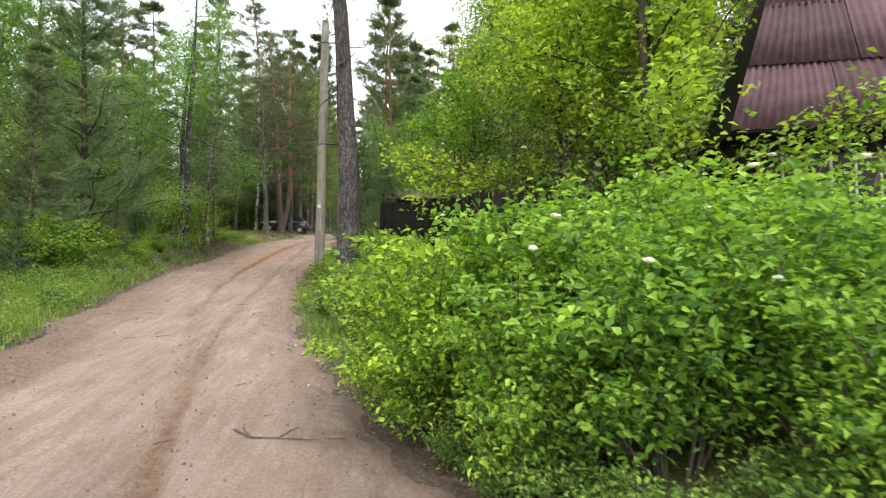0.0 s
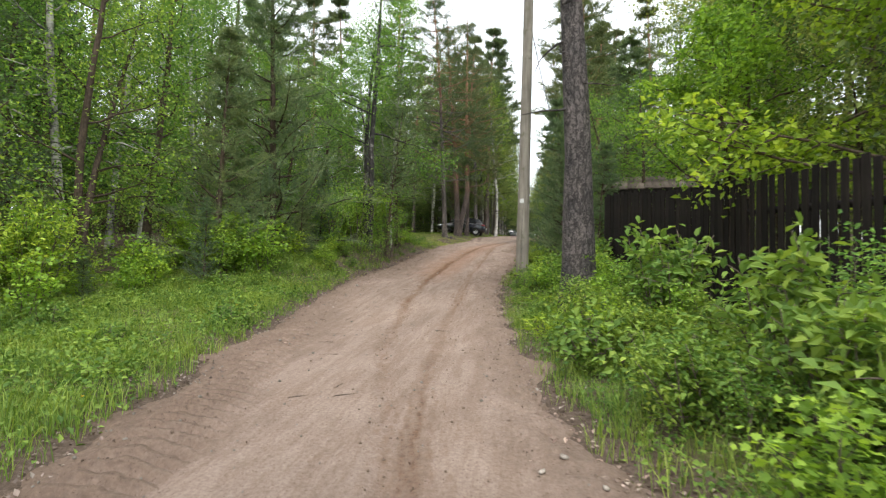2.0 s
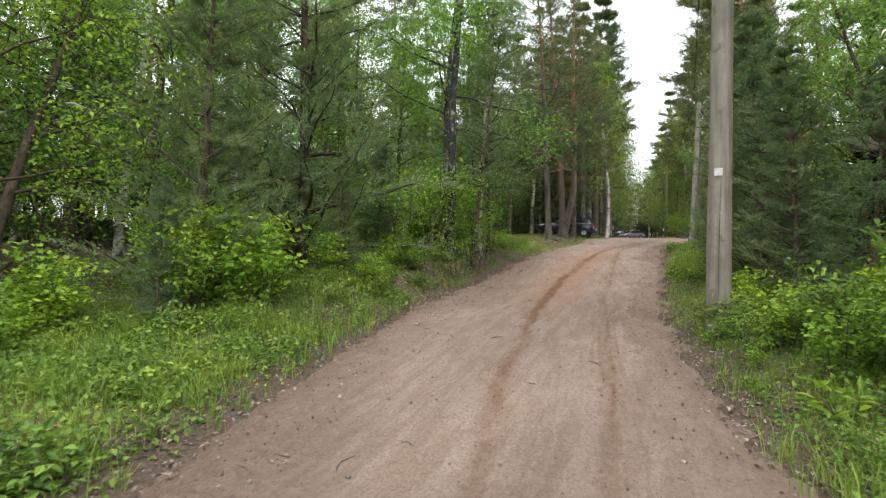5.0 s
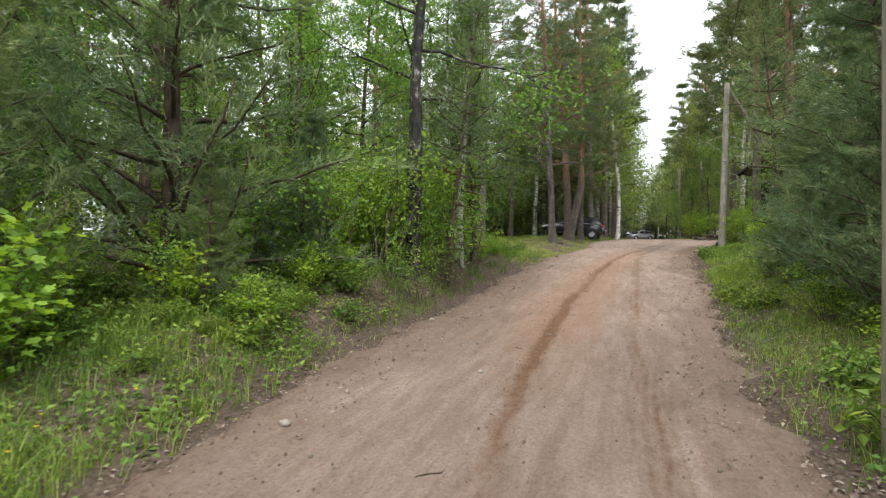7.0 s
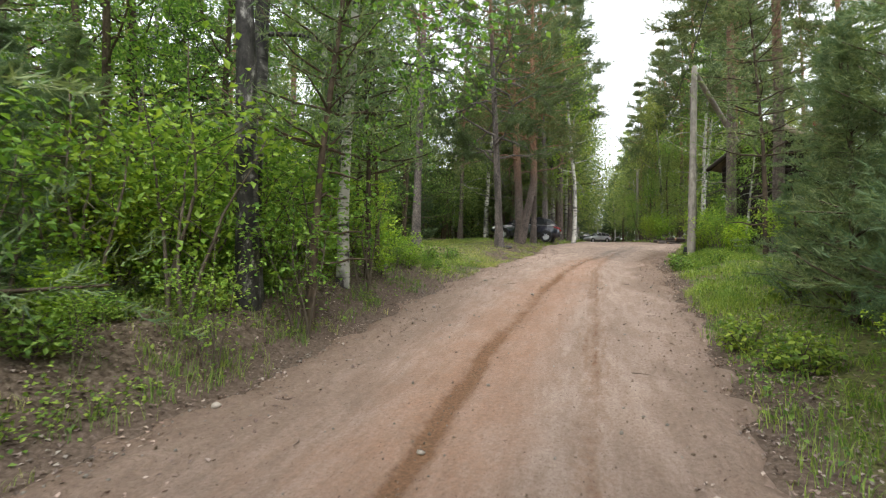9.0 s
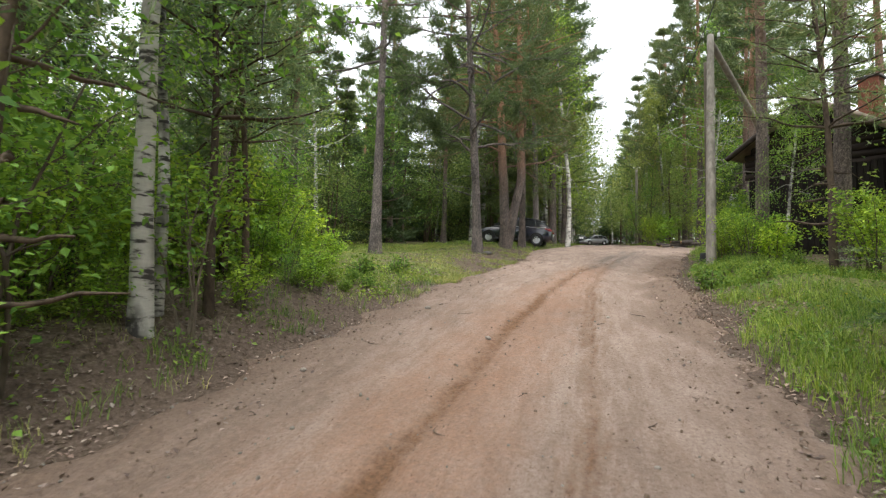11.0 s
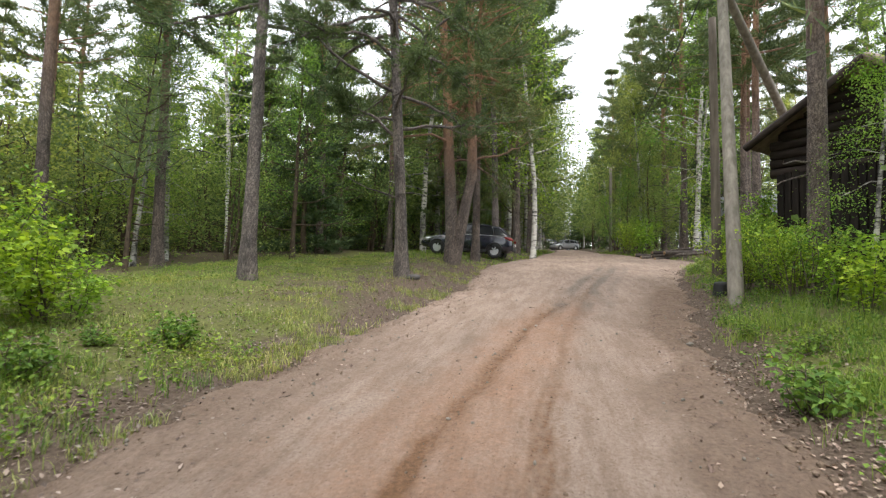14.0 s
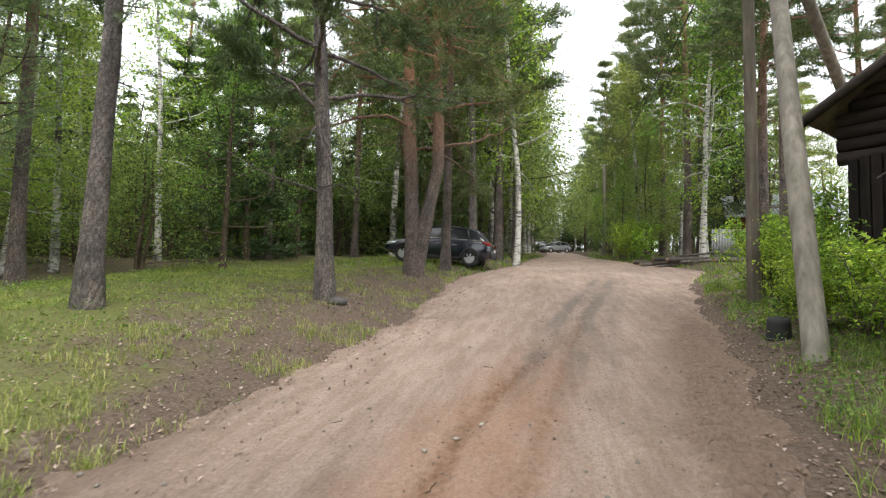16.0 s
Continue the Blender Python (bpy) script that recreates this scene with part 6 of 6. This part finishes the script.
        for x in (-1.33, 1.33):
            wheel = new("wheel")
            wheel.parent = root
            wheel.matrix_basis = Matrix.Translation((x, s * 0.80, 0.325)) @ Matrix.Rotation(radians(90) * -s, 4, "X")
            a = np.linspace(0, 2 * np.pi, 33)[:-1]
            prof = ((0.2, -0.1), (0.29, -0.105), (0.32, -0.08), (0.327, 0.0), (0.32, 0.08), (0.29, 0.105), (0.2, 0.1))
            rr = [[(r_ * math.cos(u), r_ * math.sin(u), h) for r_, h in prof] for u in a]
            part("tyre", loft(rr + [rr[0]], RUBBER, "tyre", False), None, wheel, "black rubber tyre")
            rim = bmesh.new()
            bmesh.ops.create_cone(rim, segments=28, radius1=0.205, radius2=0.195, depth=0.04, cap_ends=True, matrix=Matrix.Translation((0, 0, 0.055)))
            for k in range(7):
                box(0.17, 0.045, 0.02, 0.004, (0, 0, 0), rim, Matrix.Rotation(k * 0.8976, 4, "Z") @ Matrix.Translation((0.1, 0, 0.078)))
            part("rim", rim, ALLOY, wheel, "silver wheel rim")
            arch = Tubes()
            arch.add([(0.355 * math.cos(u), 0.355 * math.sin(u) * -s * -1, 0.095) for u in np.linspace(0.0, np.pi, 15) * 1.0], np.full(15, 0.035), 6)
            ar = part("wheel_arch", arch.mesh("wheel_arch", RUBBER), None, root, "black wheel arch")
            ar.matrix_basis = Matrix.Translation((x, s * 0.81, 0.325)) @ Matrix.Rotation(radians(90), 4, "X") @ Matrix.Translation((0, 0, -s * 0.095 - 0.095))
    part("rear_bumper", box(0.16, 1.45, 0.2, 0.05, (-2.08, 0, 0.38)), RUBBER, root, "dark rear bumper")
    part("number_plate", box(0.012, 0.5, 0.11, 0.003, (-2.168, 0, 0.62)), WHITE_PAINT, root, "white number plate")
    part("tailgate_window", box(0.02, 1.2, 0.36, 0.01, (-1.93, 0, 1.02), turn=Matrix.Rotation(radians(40), 4, "Y")), GLASS, root, "sloping rear window")
    part("spoiler", box(0.25, 1.2, 0.03, 0.01, (-1.68, 0, 1.37)), paint, root)
    return root


def parked(x, y, yaw):
    a = Matrix.Rotation(yaw, 4, "Z")
    nose, tail = a @ Vector((1.33, 0, 0)), a @ Vector((-1.33, 0, 0))
    za, zb = gz(x + nose.x, y + nose.y), gz(x + tail.x, y + tail.y)
    return Matrix.Translation((x, y, (za + zb) / 2)) @ a @ Matrix.Rotation(-math.atan2(za - zb, 2.66), 4, "Y")


car("hatchback_car", parked(-5.85, 50.3, radians(178)), PAINT, "dark blue five-door hatchback parked under the pines")
car("estate_car", parked(0.1, 104.0, radians(215)), SILVER, "distant silver car parked on the road edge")
car("saloon_car", parked(-2.8, 108.0, radians(190)), PAINT, "distant dark car parked under the trees")


# ---- pebbles, sticks and flowers ----
PEBBLE = surface("pale_pebble", [(0.3, (0.2, 0.17, 0.145)), (0.7, (0.4, 0.36, 0.31))], 20, 0.8, 0.2, 0.003, vary=0.4)
rng = np.random.default_rng(71)
icos = bmesh.new()
bmesh.ops.create_icosphere(icos, subdivisions=1, radius=1)
iv, itri = np.array([q.co[:] for q in icos.verts]), np.array([[q.index for q in face.verts] for face in icos.faces])
icos.free()
count = 900
y = rng.uniform(3, 42, count)
x = left(y) + (right(y) - left(y)) * np.where(rng.random(count) < 0.6, rng.random(count) ** 3, rng.random(count))
r_ = 0.006 + 0.012 * rng.random(count) ** 4 + 0.003
at = np.stack([x, y, road_z(x, y) + r_ * 0.3], 1)
v = at[:, None] + iv[None] * r_[:, None, None] * rng.uniform(0.6, 1.2, (count, 1, 3))
f = itri[None] + (np.arange(count) * len(iv))[:, None, None]
tagged(new("pebbles", mesh_of("pebbles", v.reshape(-1, 3), f.reshape(-1, 3), PEBBLE)), "small pale pebbles strewn on the sandy road", "pebbles", kind="stuff")
SOIL_CRUMB = surface("soil_crumb", [(0.3, (0.07, 0.05, 0.037)), (0.7, (0.19, 0.14, 0.105))], 30, 0.95, 0.2, 0.003, vary=0.4)
count = 7000
y = rng.uniform(3, 42, count)
pick, off = rng.random(count), rng.standard_normal(count)
x = np.where(pick < 0.4, left(y) + 0.35 + 0.28 * off, np.where(pick < 0.7, right(y) - 0.35 + 0.25 * off, np.where(pick < 0.9, rut_a(y) + 0.12 * off, rut_b(y) + 0.2 * off)))
heap_at = (y > 27) & (y < 39) & (pick < 0.7) & (off > -0.3)
x = np.where(heap_at, right(y) + 0.05 + 0.22 * off, x)
x = np.clip(x, left(y) - 0.3, right(y) + 0.3)
r_ = 0.003 + (0.011 + 0.014 * heap_at) * rng.random(count) ** 3
at = np.stack([x, y, road_z(x, y) + r_ * 0.35], 1)
v = at[:, None] + iv[None] * r_[:, None, None] * rng.uniform(0.5, 1.3, (count, 1, 3))
f = itri[None] + (np.arange(count) * len(iv))[:, None, None]
tagged(new("soil_crumbs", mesh_of("soil_crumbs", v.reshape(-1, 3), f.reshape(-1, 3), SOIL_CRUMB, False)), "loose brown soil crumbs along ruts and road edges", "soil", kind="stuff")
pebble = []
for k in range(3):
    w = iv * rng.uniform(0.7, 1.25, (len(iv), 1)) * np.array([1.2, 0.9, 0.6])
    pebble.append(mesh_of("stone", w, itri, PEBBLE))
for x, y, s in ((-0.4, 32.8, 0.05), (-2.45, 33.3, 0.03), (-2.3, 33.6, 0.028), (-2.62, 33.0, 0.025), (-3.3, 25.9, 0.04), (-2.0, 27.3, 0.03), (-0.7, 26.3, 0.035), (-4.4, 27.4, 0.05), (-4.7, 24.5, 0.035), (-3.9, 17.8, 0.035), (-4.9, 16.0, 0.05), (-3.5, 19.9, 0.03), (-4.6, 9.0, 0.04), (-0.9, 6.8, 0.03), (-0.75, 7.0, 0.03), (-0.55, 6.6, 0.025), (-5.3, 20.2, 0.05)):
    tagged(new("stone", pebble[int(s * 1000) % 3]), "small pale stone lying on the sandy road", "stone", "stones on the road").matrix_basis = Matrix.Translation((x, y, float(road_z(np.array(x), np.array(y))) + s * 0.35)) @ Euler((0.2, 0.1, x * 9)).to_matrix().to_4x4() @ Matrix.Scale(s, 4)
DARK_STONE = surface("dark_stone", [(0.3, (0.045, 0.042, 0.042)), (0.7, (0.13, 0.122, 0.118))], 12, 0.85, 0.4, 0.006)
me = mesh_of("stone", iv * np.random.default_rng(5).uniform(0.8, 1.15, (len(iv), 1)) * np.array([0.24, 0.16, 0.1]), itri, DARK_STONE)
tagged(new("stone", me), "flat dark stone at the foot of a pine", "stone").matrix_basis = Matrix.Translation((-5.45, 38.45, gz(-5.45, 38.45) + 0.05))
bucket = thing("bucket", Matrix.Translation((1.3, 37.3, gz(1.3, 37.3) + 0.005)) @ Euler((0.12, -0.1, 0.4)).to_matrix().to_4x4(), "dark upturned bucket behind the leaning pole", "bucket")
t = Tubes()
t.add([(0, 0, 0), (0, 0, 0.03), (0, 0, 0.22), (0, 0, 0.27), (0, 0, 0.28)], [0.165, 0.16, 0.14, 0.13, 0.1], 20)
part("shell", t.mesh("shell", RUBBER), None, bucket)
t = Tubes()
t.add([(0.168 * math.cos(a), 0.168 * math.sin(a), 0.012) for a in np.linspace(0, 2 * math.pi, 25)], np.full(25, 0.009), 6)
part("rim", t.mesh("rim", IRON), None, bucket, "rolled iron rim")
BRANCH_WOOD = surface("dry_twig", [(0.3, (0.05, 0.036, 0.028)), (0.7, (0.14, 0.105, 0.08))], 40, 0.9, 0.3, 0.002, vary=0.4)
twig = random.Random(3)
for k in range(46):
    y = 4 + 36 * twig.random() ** 1.3
    x = float(left(y) + (right(y) - left(y)) * twig.uniform(0.12, 0.9))
    ln, a = twig.uniform(0.05, 0.22), twig.uniform(0, 6.28)
    p = [(x + math.cos(a) * ln * q + 0.03 * math.sin(k + 5 * q), y + math.sin(a) * ln * q + 0.02 * math.cos(3 * q + k)) for q in (-0.5, -0.2, 0.1, 0.5)]
    t = Tubes()
    t.add([(q, w, float(road_z(np.array(q), np.array(w))) + 0.006) for q, w in p], [0.002, 0.0045, 0.0035, 0.0015], 5)
    tagged(new("stick", t.mesh("stick", BRANCH_WOOD)), "thin dry stick lying on the sandy road", "stick", "sticks on the road")
t = Tubes()
for p in (((-0.85, 4.3), (-0.7, 4.14), (-0.5, 4.1), (-0.25, 4.02), (0.0, 3.98)), ((-0.7, 4.14), (-0.78, 4.3), (-0.8, 4.42)), ((-0.5, 4.1), (-0.42, 4.2), (-0.36, 4.26))):
    t.add([(q, w, float(road_z(np.array(q), np.array(w))) + 0.012) for q, w in p], np.linspace(0.007, 0.003, len(p)), 5)
tagged(new("stick", t.mesh("stick", BRANCH_WOOD)), "forked dry twig lying on the sand before the bush", "stick", "sticks on the road")
BLOOM = leaf_material("yellow_petal", (0.3, 0.22, 0.01), (0.38, 0.28, 0.012), (0.42, 0.33, 0.03), 0.2)
CREAM = leaf_material("white_petal", (0.28, 0.31, 0.2), (0.33, 0.36, 0.24), (0.37, 0.41, 0.28), 0.2)
flower = random.Random(9)
for k in range(46):
    if k < 30:
        y = flower.uniform(5, 16)
        x = float(left(y)) - flower.uniform(0.4, 3.2)
    else:
        y = flower.uniform(24, 36)
        x = float(right(y)) + flower.uniform(0.4, 1.6)
    h = flower.uniform(0.14, 0.3)
    plantlet = thing("buttercup", Matrix.Translation((x, y, gz(x, y))), "yellow buttercup among the grass", "flower", "buttercups on the verge")
    t = Tubes()
    t.add([(0, 0, -0.02), (0.01, 0, h * 0.5), (0.02, 0.01, h)], [0.002, 0.002, 0.0015], 4)
    part("stalk", t.mesh("stalk", GRASS), None, plantlet)
    a = np.arange(5) * 1.2566
    v = np.concatenate([np.array([[0.02, 0.01, h], [0.02 + 0.013 * math.cos(u - 0.5), 0.01 + 0.013 * math.sin(u - 0.5), h + 0.006], [0.02 + 0.015 * math.cos(u + 0.5), 0.01 + 0.015 * math.sin(u + 0.5), h + 0.007]]) for u in a])
    part("bloom", mesh_of("bloom", v, np.arange(15).reshape(-1, 3), BLOOM, False), None, plantlet, "yellow petals")
for k in range(26):
    x, y = flower.uniform(0.9, 3.4), flower.uniform(2.0, 5.4)
    z = gz(x, y) + flower.uniform(1.0, 2.0)
    v = iv * np.random.default_rng(k).uniform(0.75, 1.2, (len(iv), 1)) * np.array([0.032, 0.032, 0.014]) + np.array([x, y, z])
    f = itri
    tagged(new("flower_head", mesh_of("flower_head", v, f, CREAM, False)), "flat white flower head on the bush", "flower", "white flower heads on the bush")
